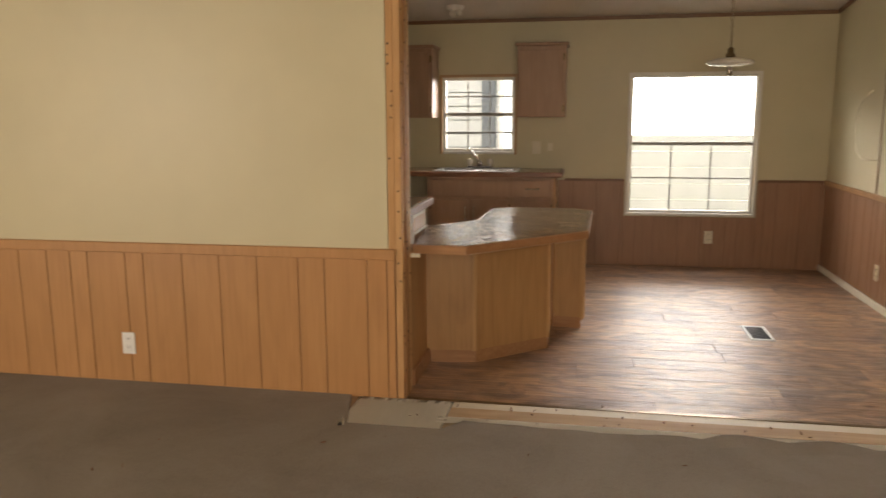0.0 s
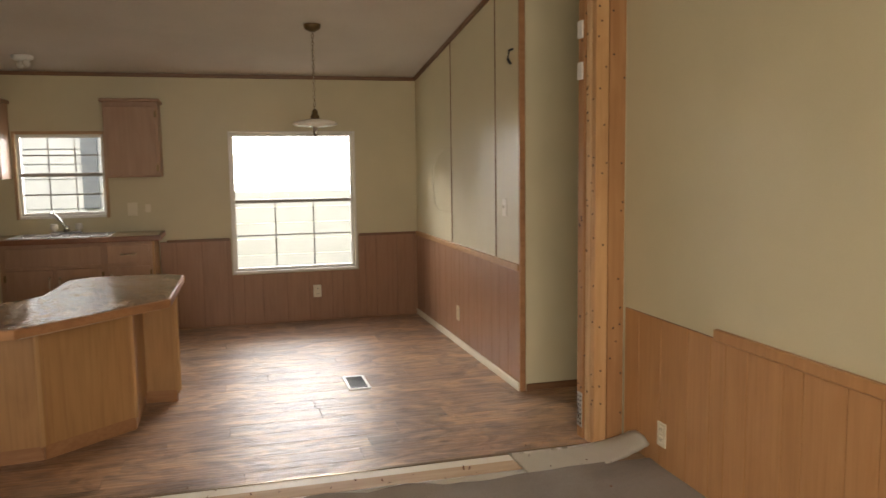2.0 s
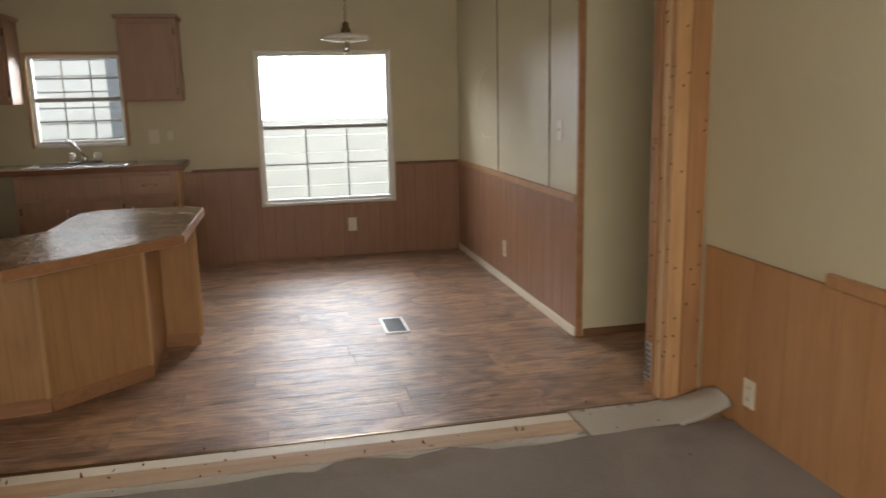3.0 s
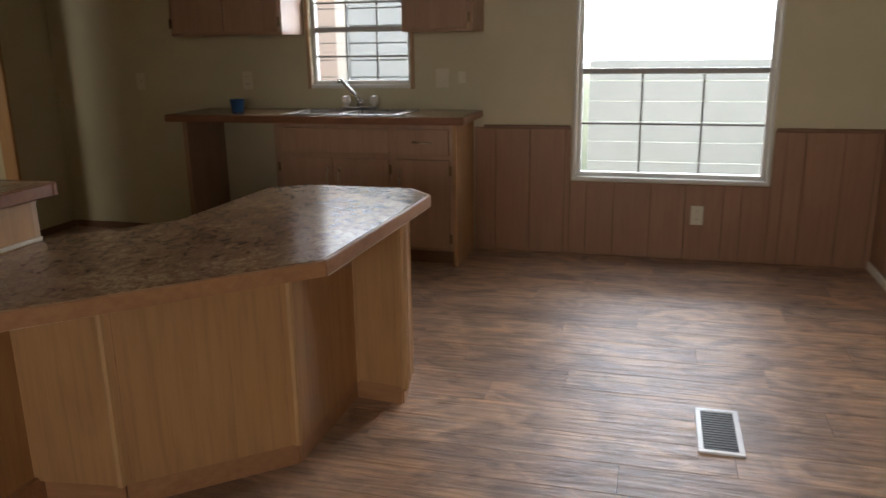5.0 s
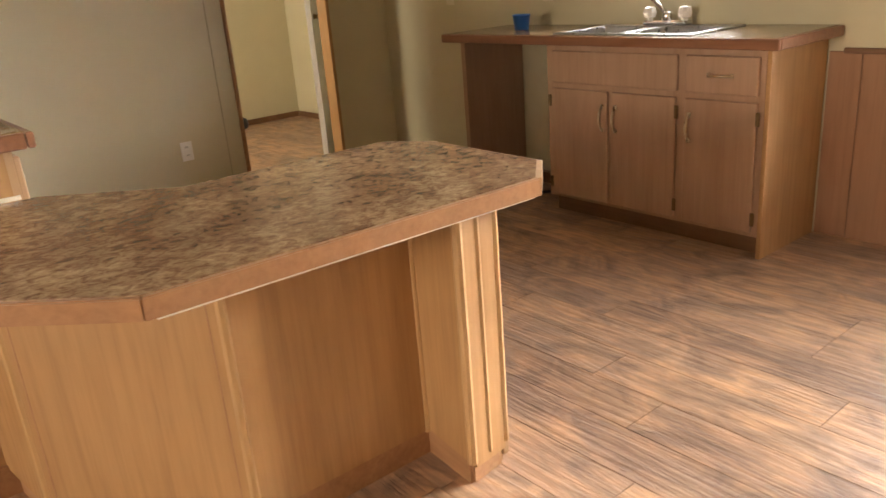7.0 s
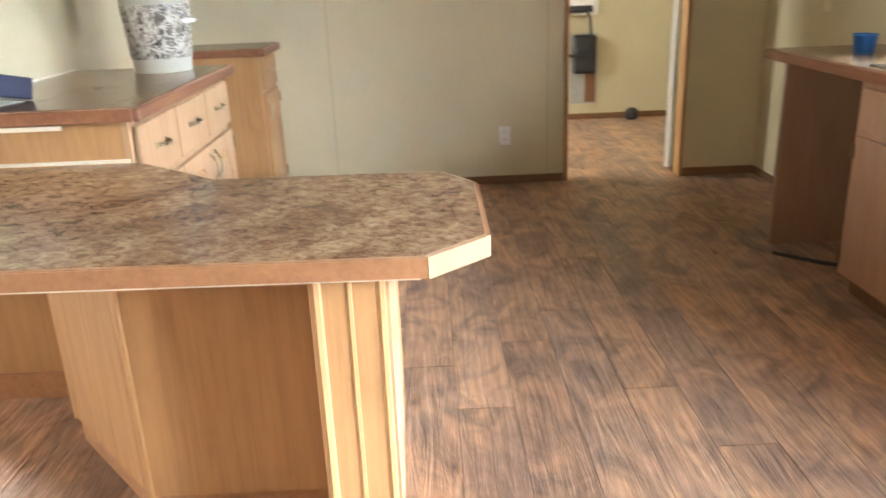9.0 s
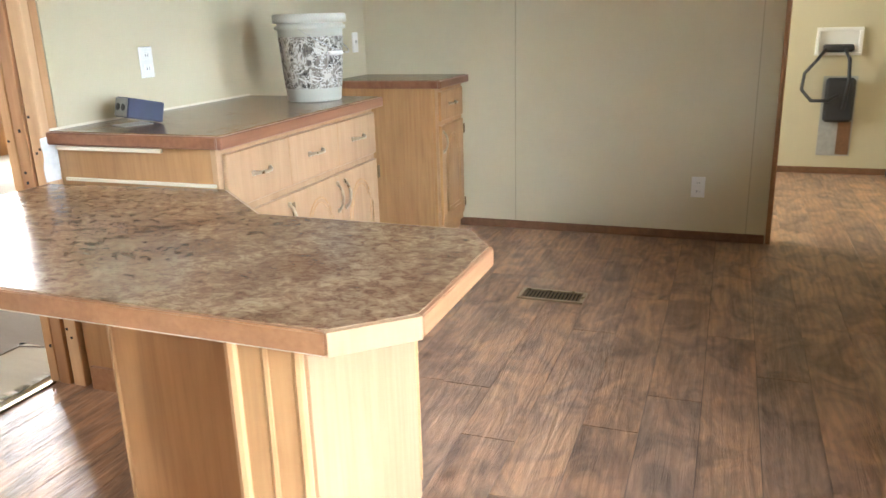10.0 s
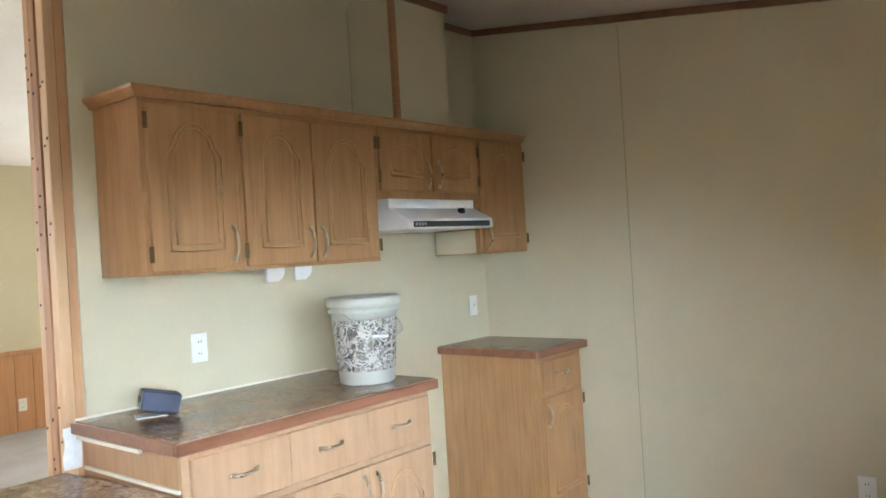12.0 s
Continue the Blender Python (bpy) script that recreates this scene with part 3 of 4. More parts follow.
    for i in range(n):
        for j in range(k):
            bm.faces.new((g[i][j], g[i + 1][j], g[i + 1][j + 1], g[i][j + 1]))
    bmesh.ops.solidify(bm, geom=bm.faces[:], thickness=0.004)
    return bm


tagged(part("carpet_backing_flap", pad_strip(2.5, 3.12, -0.27, 0.0, 0.10, 5), PAD, None, "", True), "pale folded-back carpet flap at the opening", "carpet flap")
tagged(part("carpet_backing_flap", pad_strip(-0.17, 0.30, -0.385, -0.02, 0.0, 6), PAD, None, "", True), "pale carpet backing flap at the opening", "carpet flap")
tagged(part("carpet_backing_strip", pad_strip(0.25, 2.5, -0.275, -0.205, 0.0, 7), PAD, None, "", True), "pale torn carpet backing along the cut edge", "carpet backing")


def debris():
    """Crumbs and lint along the opening and on the carpet."""
    rng = random.Random(9)
    bm = bmesh.new()
    for k in range(70):
        if k < 45:
            x, y, z = rng.uniform(0.1, 2.9), rng.uniform(-0.25, 0.10), 0.008
        else:
            x, y, z = rng.uniform(-1.8, 2.8), rng.uniform(-2.0, -0.4), 0.011
        s = rng.uniform(0.002, 0.006)
        m = pose(x, y, z + s * 0.4, rng.uniform(0, 90), rng.uniform(0, 90), rng.uniform(0, 360)) @ Matrix.Diagonal((s * rng.uniform(1, 3.5), s, s * 0.6, 1))
        bmesh.ops.create_icosphere(bm, subdivisions=1, radius=1.0, matrix=m)
    return bm


tagged(part("debris", debris(), TRIM_DARK), "dark crumbs scattered along the opening", "debris", "", "stuff")

# ---- windows ----
def window(name, w, rows_up, rows_low, cols, mid, label, casing=FRAME, c=0.02):
    x0, x1, z0, z1 = w
    t = thing(name, (x0 + x1) / 2, YF, z0, label, "window")
    t["kind"] = "structure"
    d0, d1 = YF + 0.03, YF + 0.075
    fr = 0.025
    for nm, bx in (("window_frame", (x0, x0 + fr, d0, d1, z0, z1)), ("window_frame", (x1 - fr, x1, d0, d1, z0, z1)), ("window_frame", (x0 + fr, x1 - fr, d0, d1, z1 - fr, z1)), ("window_frame", (x0 + fr, x1 - fr, d0, d1, z0, z0 + fr))):
        under(t, nm, B(*bx, 0.002), FRAME)
    under(t, "meeting_rail", B(x0 + fr, x1 - fr, d0 - 0.006, d1 - 0.01, mid - 0.016, mid + 0.016, 0.003), GREY)
    # casing inside
    for bx in ((x0 - c, x0 - 0.001, z0 - c, z1 + c), (x1 + 0.001, x1 + c, z0 - c, z1 + c), (x0, x1, z1 + 0.001, z1 + c)):
        under(t, "casing", B(bx[0], bx[1], YF - 0.014, YF - 0.001, bx[2], bx[3], 0.003), casing)
    under(t, "window_sill", B(x0 - 0.0, x1 + 0.0, YF - 0.02, YF + 0.03, z0 - 0.022, z0 + 0.001, 0.003), FRAME)
    for lo, hi, n, yy in ((z0 + fr, mid - 0.016, rows_low, 0.048), (mid + 0.016, z1 - fr, rows_up, 0.060)):
        under(t, "pane", B(x0 + fr, x1 - fr, YF + yy, YF + yy + 0.004, lo, hi), GLASS).visible_shadow = False
        if n:
            for i in range(1, cols):
                x = x0 + fr + (x1 - x0 - 2 * fr) * i / cols
                under(t, "muntin", B(x - 0.006, x + 0.006, YF + yy - 0.008, YF + yy - 0.001, lo, hi), MUNTIN)
            for i in range(1, n):
                z = lo + (hi - lo) * i / n
                under(t, "muntin", B(x0 + fr, x1 - fr, YF + yy - 0.009, YF + yy - 0.0015, z - 0.006, z + 0.006), MUNTIN)
    return t


window("window_1", W2, 0, 2, 3, 1.112, "white single-hung window, lower sash gridded")
window("window_2", W1, 2, 2, 3, 1.378, "small white gridded window above the sink", OAK_PALE, 0.026)
# unseen rear windows, added as openings for the two living room fill lamps
for nm, c, hw in (("unseen_window_1", -3.9, 0.6), ("unseen_window_2", 1.5, 1.0)):
    t = thing(nm, c, YL, 0.8, "plain white unseen living room window added for fill light", "window")
    t["kind"] = "structure"
    for bx in ((-hw, 0.03 - hw, 0.8, 2.1), (hw - 0.03, hw, 0.8, 2.1), (0.03 - hw, hw - 0.03, 2.07, 2.1), (0.03 - hw, hw - 0.03, 0.8, 0.83), (-0.02, 0.02, 0.83, 2.07)):
        under(t, "window_frame", B(c + bx[0], c + bx[1], YL - 0.08, YL - 0.04, bx[2], bx[3]), FRAME)

# made-up frame round the utility fill lamp; this wall has no window
t = thing("utility_lamp_frame", -3.4, YK, 1.05, "white frame added round the unseen utility room fill lamp", "window")
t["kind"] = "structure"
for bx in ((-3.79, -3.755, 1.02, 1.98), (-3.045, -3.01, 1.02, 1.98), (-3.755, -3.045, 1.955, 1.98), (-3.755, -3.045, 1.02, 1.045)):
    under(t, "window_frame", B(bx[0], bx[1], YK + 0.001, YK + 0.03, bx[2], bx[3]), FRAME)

# ---- outside ----
house = thing("neighbour_house", -2.4, 9.2, -0.7, "pale grey sided single-storey house next door", "house")
bm = bmesh.new()
for i in range(16):
    z = -0.7 + 0.2 * i
    box(bm, -1.90, -0.38, 8.0, 8.05, z, z + 0.185)
under(house, "wall", bm, SIDING, "grey horizontal lap siding")
bm = bmesh.new()
for i in range(16):
    z = -0.7 + 0.2 * i
    box(bm, -5.4, -2.05, 8.02, 8.07, z, z + 0.19)
under(house, "wall", bm, TAN, "tan siding")
under(house, "corner_post", B(-2.05, -1.90, 7.97, 8.06, -0.7, 2.5), FRAME)
under(house, "corner_post", B(-0.38, -0.32, 7.97, 8.06, -0.7, 2.5), FRAME)
under(house, "body", B(-5.3, -0.42, 8.08, 11.5, -0.7, 2.5), SIDING)
under(house, "shutter", B(-0.64, -0.44, 7.95, 7.995, 0.9, 2.3), SHUTTER)
under(house, "window", B(-1.75, -0.85, 7.96, 7.995, 0.25, 0.70), SHUTTER)
under(house, "roof", B(-5.6, -0.2, 7.7, 11.7, 2.5, 2.62), SHUTTER)
fence = thing("pale_shed_wall", 2.6, 9.0, -0.7, "pale low outbuilding wall beyond the window", "outbuilding")
for i in range(7):
    z = -0.7 + 0.25 * i
    under(fence, "board", B(0.9, 6.0, 9.0, 9.04, z, z + 0.24), PALE_BOARD)
bm = bmesh.new()
v = [bm.verts.new(p) for p in ((-120, 70, -5), (120, 70, -5), (120, 70, 48), (-120, 70, 48))]
bm.faces.new(v)
structure("backdrop", bm, GLOW, "bright white overcast sky", "sky")

# ---- kitchen ----
def pull(t, a, b, out, mat=PEWTER, r=0.0062):
    """A bowed handle from a to b standing out of its door."""
    a, b, out = Vector(a), Vector(b), Vector(out)
    pts = [a + (b - a) * f + out * (0.10 + 0.90 * math.sin(math.pi * f) ** 0.6) for f in [i / 8 for i in range(9)]]
    bm = tube(bmesh.new(), [p[:] for p in pts], r)
    for p in (a, b):
        q = p + out * 0.2
        box(bm, p.x - 0.008, p.x + 0.008, min(p.y, q.y) - 0.002, max(p.y, q.y) + 0.002, p.z - 0.009, p.z + 0.009, 0.002)
    return under(t, "handle", bm, mat, "", True)


def arch_outline(x0, x1, z0, z1, n=12):
    """Cathedral-arch outline in (x, z)."""
    w = x1 - x0
    s = z1 - min(w * 0.55, (z1 - z0) * 0.45)
    pts = [(x0, z0), (x0, s)]
    for i in range(1, n):
        a = math.pi - math.pi * i / n
        pts.append(((x0 + x1) / 2 + math.cos(a) * w * 0.40, s + 0.012 + math.sin(a) * (z1 - s - 0.012)))
    return pts + [(x1, s), (x1, z0)]


def cab_door(t, x0, x1, z0, z1, y, side, mat, arched=True, handle=None, hinge=None, name="door"):
    """A slab door with a routed arch, its face towards side (+1: +y)."""
    d = under(t, name, B(x0, x1, min(y, y + 0.018 * side), max(y, y + 0.018 * side), z0, z1, 0.003), mat)
    f = y + 0.018 * side
    if arched:
        for k, inset in ((0, 0.068), (1, 0.090)):
            o = arch_outline(x0 + inset, x1 - inset, z0 + inset, z1 - inset * 0.85)
            pts = [(px, f + 0.0005 * side, pz) for px, pz in o] + [(o[0][0], f + 0.0005 * side, o[0][1])]
            # paler than the door: the light caught by the routing, put into its colour
            under(d, "routed_moulding", tube(bmesh.new(), pts, 0.0040 if k == 0 else 0.0028, 6), OAK_MOULD, "", True)
    if handle:
        (hx0, hz0), (hx1, hz1) = handle
        pull(d, (hx0, f, hz0), (hx1, f, hz1), (0, 0.026 * side, 0))
    if hinge is not None:
        for hz in (z0 + 0.06, z1 - 0.06):
            under(d, "hinge", B(hinge - 0.009, hinge + 0.009, min(f, f + 0.006 * side), max(f, f + 0.006 * side), hz - 0.028, hz + 0.028, 0.002), BRASS)
    return d



ZP0, ZP1 = 0.708, 0.748


def edge_band(t, poly, z0, z1, mat=OAK_EDGE, w=0.018):
    """Edge pieces along an open outline, mitred where they meet."""
    pts = [Vector(p) for p in poly]
    sides = []
    for i, p in enumerate(pts):
        a = (p - pts[i - 1]).normalized() if i else (pts[1] - p).normalized()
        b = (pts[i + 1] - p).normalized() if i < len(pts) - 1 else a
        na, nb = Vector((-a.y, a.x)), Vector((-b.y, b.x))
        m = (na + nb).normalized()
        k = w / 2 / max(m.dot(na), 0.3)
        sides.append((p + m * k, p - m * k))
    for (a, b), (c, d) in zip(sides, sides[1:]):
        under(t, "edge_band", prism(bmesh.new(), [a[:], b[:], d[:], c[:]], z0, z1, 0.0025), mat)


def peninsula():
    t = thing("peninsula", 0.5, 1.0, 0, "angled oak breakfast peninsula with mottled brown laminate top", "kitchen island")
    # top: from the wall end, bending out into the room
    poly = [(0.066, 0.165), (0.33, 0.165), (0.916, 0.762), (0.938, 1.665), (0.824, 1.788), (0.405, 1.79), (0.275, 1.705), (0.26, 1.10), (0.012, 0.82)]
    under(t, "countertop", prism(bmesh.new(), poly, ZP0 + 0.004, ZP1, 0.003), LAMINATE, "mottled brown stone-look laminate")
    edge_band(t, poly[:9], ZP0 - 0.004, ZP1 - 0.002)
    under(t, "edge_band", beam(bmesh.new(), (poly[3][0] + 0.001, poly[3][1] - 0.001), (poly[4][0] + 0.001, poly[4][1] + 0.001), 0.021, ZP0 - 0.005, ZP1 - 0.0015), OAK_PALE, "pale unstained edge piece")
    # cabinet panels below the overhang
    zt = ZP0 - 0.005
    under(t, "side_panel", beam(bmesh.new(), (0.035, 0.18), (0.035, 0.585), 0.018, 0.075, zt), OAK)
    under(t, "side_panel", beam(bmesh.new(), (0.03, 0.59), (0.303, 0.626), 0.018, 0.075, zt), OAK)
    under(t, "front_panel", beam(bmesh.new(), (0.31, 0.630), (0.692, 0.968), 0.018, 0.075, zt), OAK)
    under(t, "recess_panel", beam(bmesh.new(), (0.70, 0.98), (0.702, 1.462), 0.018, 0.075, zt), OAK)
    under(t, "fin_panel", beam(bmesh.new(), (0.706, 1.470), (0.895, 1.446), 0.018, 0.075, zt), OAK)
    under(t, "end_post", beam(bmesh.new(), (0.892, 1.456), (0.880, 1.566), 0.018, 0.05, zt), OAK)
    under(t, "end_panel", beam(bmesh.new(), (0.876, 1.580), (0.335, 1.565), 0.018, 0.02, zt), OAK_PALE)
    under(t, "rear_panel", beam(bmesh.new(), (0.335, 1.553), (0.325, 1.15), 0.018, 0.02, zt), OAK_PALE)
    under(t, "kitchen_panel", beam(bmesh.new(), (0.322, 1.14), (0.06, 0.85), 0.018, 0.02, zt), OAK)
    for c, r in (((0.036, 0.591), 0.010), ((0.307, 0.627), 0.013), ((0.697, 0.974), 0.014), ((0.708, 1.458), 0.009), ((0.90, 1.446), 0.013), ((0.889, 1.51), 0.010), ((0.882, 1.572), 0.011), ((0.334, 1.568), 0.010)):
        under(t, "corner_moulding", prism(bmesh.new(), [(c[0] + r * math.cos(a), c[1] + r * math.sin(a)) for a in [i * math.pi / 4 for i in range(8)]], 0.07, zt), OAK_MOULD)
    for a, b in (((0.325, 0.6433), (0.3275, 0.6455)), ((0.677, 0.9547), (0.675, 0.9530))):
        under(t, "joint_line", beam(bmesh.new(), a, b, 0.0195, 0.08, zt - 0.001), OAK_EDGE)
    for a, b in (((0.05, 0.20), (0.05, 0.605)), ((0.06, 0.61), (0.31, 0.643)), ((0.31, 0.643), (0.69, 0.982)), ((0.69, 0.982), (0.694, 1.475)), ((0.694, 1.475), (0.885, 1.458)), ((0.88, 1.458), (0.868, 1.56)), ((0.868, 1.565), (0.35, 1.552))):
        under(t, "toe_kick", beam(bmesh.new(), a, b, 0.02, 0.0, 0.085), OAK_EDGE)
    under(t, "pale_joint", beam(bmesh.new(), (0.345, 0.19), (0.912, 0.775), 0.006, ZP0 - 0.008, ZP0 - 0.0045), CREAM)
    under(t, "pale_joint", beam(bmesh.new(), (0.918, 0.78), (0.937, 1.655), 0.006, ZP0 - 0.008, ZP0 - 0.0045), CREAM)
    bm = bmesh.new()
    prism(bm, [(0.015, 0.178), (0.02, 0.165), (0.10, 0.165), (0.10, 0.178)], zt - 0.02, zt)
    under(t, "caulk_line", bm, CREAM)
    return t


peninsula()

ZC = 0.915


def wall_base_cabinet():
    x0, x1, y0, y1 = -1.135, 0.0, YK + 0.004, 0.792
    t = thing("base_cabinet", -0.55, 0.48, 0, "honey oak base cabinet with three drawers and arched doors", "cabinet")
    under(t, "body", B(x0, x1, y0, y1 - 0.02, 0.09, ZC - 0.042), OAK)
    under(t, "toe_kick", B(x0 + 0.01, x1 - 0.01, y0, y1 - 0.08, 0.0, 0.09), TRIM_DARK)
    bm = bmesh.new()
    xs = [(-0.385, -0.035), (-0.755, -0.41), (-1.11, -0.78)]
    for a, b in ((x0, xs[2][0]), (xs[2][1], xs[1][0]), (xs[1][1], xs[0][0]), (xs[0][1], x1)):
        box(bm, a, b, y1 - 0.02, y1, 0.09, ZC - 0.042)
    for a, b in ((0.09, 0.115), (0.64, 0.665), (0.845, ZC - 0.042)):
        for p, q in xs:
            box(bm, p, q, y1 - 0.02, y1 - 0.001, a, b)
    under(t, "face_frame", bm, OAK_PALE)
    for p, q in xs:
        d = under(t, "drawer_front", B(p - 0.012, q + 0.012, y1 + 0.001, y1 + 0.019, 0.672, 0.85, 0.004), OAK_PALE)
        m = (p + q) / 2
        pull(d, (m - 0.05, y1 + 0.019, 0.765), (m + 0.05, y1 + 0.019, 0.765), (0, 0.028, 0))
    for i, (p, q) in enumerate(xs):
        hx = p + 0.02 if i in (0, 1) and i != 1 else (q - 0.02 if i == 2 else p + 0.02)
        cab_door(t, p - 0.012, q + 0.012, 0.11, 0.645, y1 + 0.001, 1, OAK_PALE, True, ((hx, 0.50), (hx, 0.61)), (q + 0.02) if i < 2 else p - 0.02)
    return t


wall_base_cabinet()


def worktop(name, x0, x1, y0, y1, label, band_left, band_right, front, gapx=()):
    t = thing(name, (x0 + x1) / 2, (y0 + y1) / 2, ZC - 0.042, label, "countertop")
    under(t, "laminate_top", B(x0, x1, y0, y1, ZC - 0.040, ZC, 0.002), LAMINATE)
    s = 1 if front > y0 + 0.01 else -1
    yy = (y1 + 0.0005, y1 + 0.02) if s > 0 else (y0 - 0.02, y0 - 0.0005)
    under(t, "edge_band", B(x0 - (0.018 if band_left else 0), x1 + (0.018 if band_right else 0), *yy, ZC - 0.042, ZC - 0.002, 0.004), OAK_EDGE_DARK)
    if band_left:
        under(t, "edge_band", B(x0 - 0.018, x0 - 0.0005, y0, y1, ZC - 0.042, ZC - 0.002, 0.004), OAK_EDGE_DARK)
    if band_right:
        under(t, "edge_band", B(x1 + 0.0005, x1 + 0.018, y0, y1, ZC - 0.042, ZC - 0.002, 0.004), OAK_EDGE_DARK)
    return t


worktop("countertop", -1.15, 0.022, YK + 0.001, 0.824, "brown laminate countertop with oak edge", False, True, 0.83)
bm = B(-1.15, 0.022, YK + 0.0015, YK + 0.008, ZC + 0.0005, ZC + 0.008)
tagged(part("caulk_bead", bm, CREAM), "pale caulk bead along the countertop", "caulk")
tagged(part("pale_strip", B(0.022, 0.034, 0.19, 0.61, ZC - 0.058, ZC - 0.046), CREAM), "pale unpainted strip under the countertop edge", "trim strip")
tagged(part("pale_strip", B(0.002, 0.012, 0.19, 0.785, ZP1 + 0.001, ZP1 + 0.011), CREAM), "pale caulked joint above the peninsula top", "trim strip")


def small_base_cabinet():
    x0, x1, y0, y1 = XE + 0.016, -1.975, YK + 0.004, 0.775
    t = thing("base_cabinet", (x0 + x1) / 2, 0.48, 0, "narrow honey oak cabinet with one drawer beside the range gap", "cabinet")
    under(t, "body", B(x0, x1, y0, y1 - 0.02, 0.0, ZC - 0.042), OAK)
    under(t, "face_frame", B(x0, x1, y1 - 0.019, y1 - 0.001, 0.05, ZC - 0.042), OAK)
    d = under(t, "drawer_front", B(x0 + 0.03, x1 - 0.04, y1 + 0.001, y1 + 0.019, 0.69, 0.85, 0.004), OAK)
    m = (x0 + x1) / 2
    pull(d, (m - 0.05, y1 + 0.019, 0.775), (m + 0.05, y1 + 0.019, 0.775), (0, 0.028, 0))
    cab_door(t, x0 + 0.03, x1 - 0.04, 0.10, 0.665, y1 + 0.001, 1, OAK, True, ((x1 - 0.065, 0.52), (x1 - 0.065, 0.63)), x0 + 0.022)
    return t


small_base_cabinet()
worktop("countertop", XE + 0.002, -1.965, YK + 0.001, 0.80, "small brown laminate countertop with oak edge", False, True, 0.83)


# wall cabinets over the counter
ZU0, ZU1 = 1.408, 2.008
YU = 0.47


def upper_unit(name, x0, x1, z0, doors, label, hinges, handles):
    t = thing(name, (x0 + x1) / 2, 0.3, z0, label, "cabinet", "wall cabinets over the counter")
    under(t, "body", B(x0, x1, YK + 0.001, YU - 0.02, z0, ZU1 + 0.015, 0.001), OAK)
    under(t, "face_frame", B(x0, x1, YU - 0.0195, YU, z0 - 0.001, ZU1 + 0.016), OAK)
    for (a, b), h, hn in zip(doors, hinges, handles):
        cab_door(t, a, b, z0 + (0.012 if z0 < 1.5 else 0.035), ZU1 - 0.01, YU + 0.001, 1, OAK, True, hn, h)
    return t


upper_unit("wall_cabinet", -0.50, -0.105, ZU0, [(-0.478, -0.125)], "honey oak wall cabinet with an arched door", [-0.118], [((-0.45, ZU0 + 0.04), (-0.45, ZU0 + 0.16))])
upper_unit("wall_cabinet", -1.235, -0.502, ZU0, [(-0.848, -0.512), (-1.215, -0.856)], "honey oak double-door wall cabinet", [-0.505, -1.222], [((-0.82, ZU0 + 0.04), (-0.82, ZU0 + 0.15)), ((-0.885, ZU0 + 0.04), (-0.885, ZU0 + 0.15))])
upper_unit("wall_cabinet", -1.985, -1.237, 1.69, [(-1.605, -1.25), (-1.975, -1.618)], "short honey oak double-door cabinet over the range hood", [-1.243, -1.98], [((-1.57, 1.75), (-1.57, 1.87)), ((-1.655, 1.75), (-1.655, 1.87))])
upper_unit("wall_cabinet", -2.42, -1.987, ZU0, [(-2.40, -2.005)], "narrow honey oak wall cabinet by the end wall", [-2.405], [((-2.035, ZU0 + 0.03), (-2.035, ZU0 + 0.14))])
tagged(part("cabinet_side_panel", B(-1.986, -1.980, YK + 0.01, YU - 0.03, ZU0 + 0.005, 1.535), WALL), "cream unfinished side of the end cabinet", "panel")


def crown():
    bm = bmesh.new()
    prof = [(0.0, 0.0), (0.012, 0.0), (0.02, 0.012), (0.034, 0.026), (0.036, 0.036), (0.0, 0.036)]
    z = ZU1 + 0.012
    ring0 = [bm.verts.new((-2.425, YU + 0.001 + a, z + b)) for a, b in prof]
    ring1 = [bm.verts.new((-0.104 + a, YU + 0.001 + a, z + b)) for a, b in prof]
    ring2 = [bm.verts.new((-0.104 + a, YK + 0.002, z + b)) for a, b in prof]
    n = len(prof)
    for r, s in ((ring0, ring1), (ring1, ring2)):
        for i in range(n):
            bm.faces.new((r[i], r[(i + 1) % n], s[(i + 1) % n], s[i]))
    bm.faces.new(ring0); bm.faces.new(ring2)
    bmesh.ops.recalc_face_normals(bm, faces=bm.faces[:])
    return bm


tagged(part("crown_moulding", crown(), OAK), "honey oak crown moulding along the wall cabinets", "moulding")


def hood():
    t = thing("range_hood", -1.6, 0.4, 1.515, "white range hood with a black control strip", "range hood")
    bm = bmesh.new()
    x0, x1 = -1.925, -1.29
    prof = [(YK + 0.002, 1.54), (0.605, 1.54), (0.605, 1.585), (0.49, 1.645), (0.49, 1.688), (YK + 0.002, 1.688)]
    a = [bm.verts.new((x0, y, z)) for y, z in prof]
    b = [bm.verts.new((x1, y, z)) for y, z in prof]
    n = len(prof)
    bm.faces.new(a); bm.faces.new(b[::-1])
    for i in range(n):
        bm.faces.new((a[i], b[i], b[(i + 1) % n], a[(i + 1) % n]))
    bmesh.ops.recalc_face_normals(bm, faces=bm.faces[:])
    bmesh.ops.bevel(bm, geom=bm.edges[:], offset=0.004, segments=1, affect="EDGES")
    under(t, "body", bm, WHITE)
    under(t, "control_strip", B(x0 + 0.03, x1 - 0.03, 0.605, 0.608, 1.549, 1.576, 0.001), BLACK, "black control strip")
    for i in range(4):
        under(t, "lettering_bar", B(x1 - 0.055 - 0.02 * i, x1 - 0.042 - 0.02 * i, 0.608, 0.6088, 1.557, 1.569), GREY)
    under(t, "switch", B(-1.765, -1.735, 0.53, 0.555, 1.615, 1.642, 0.002), BLACK)
    return t


hood()

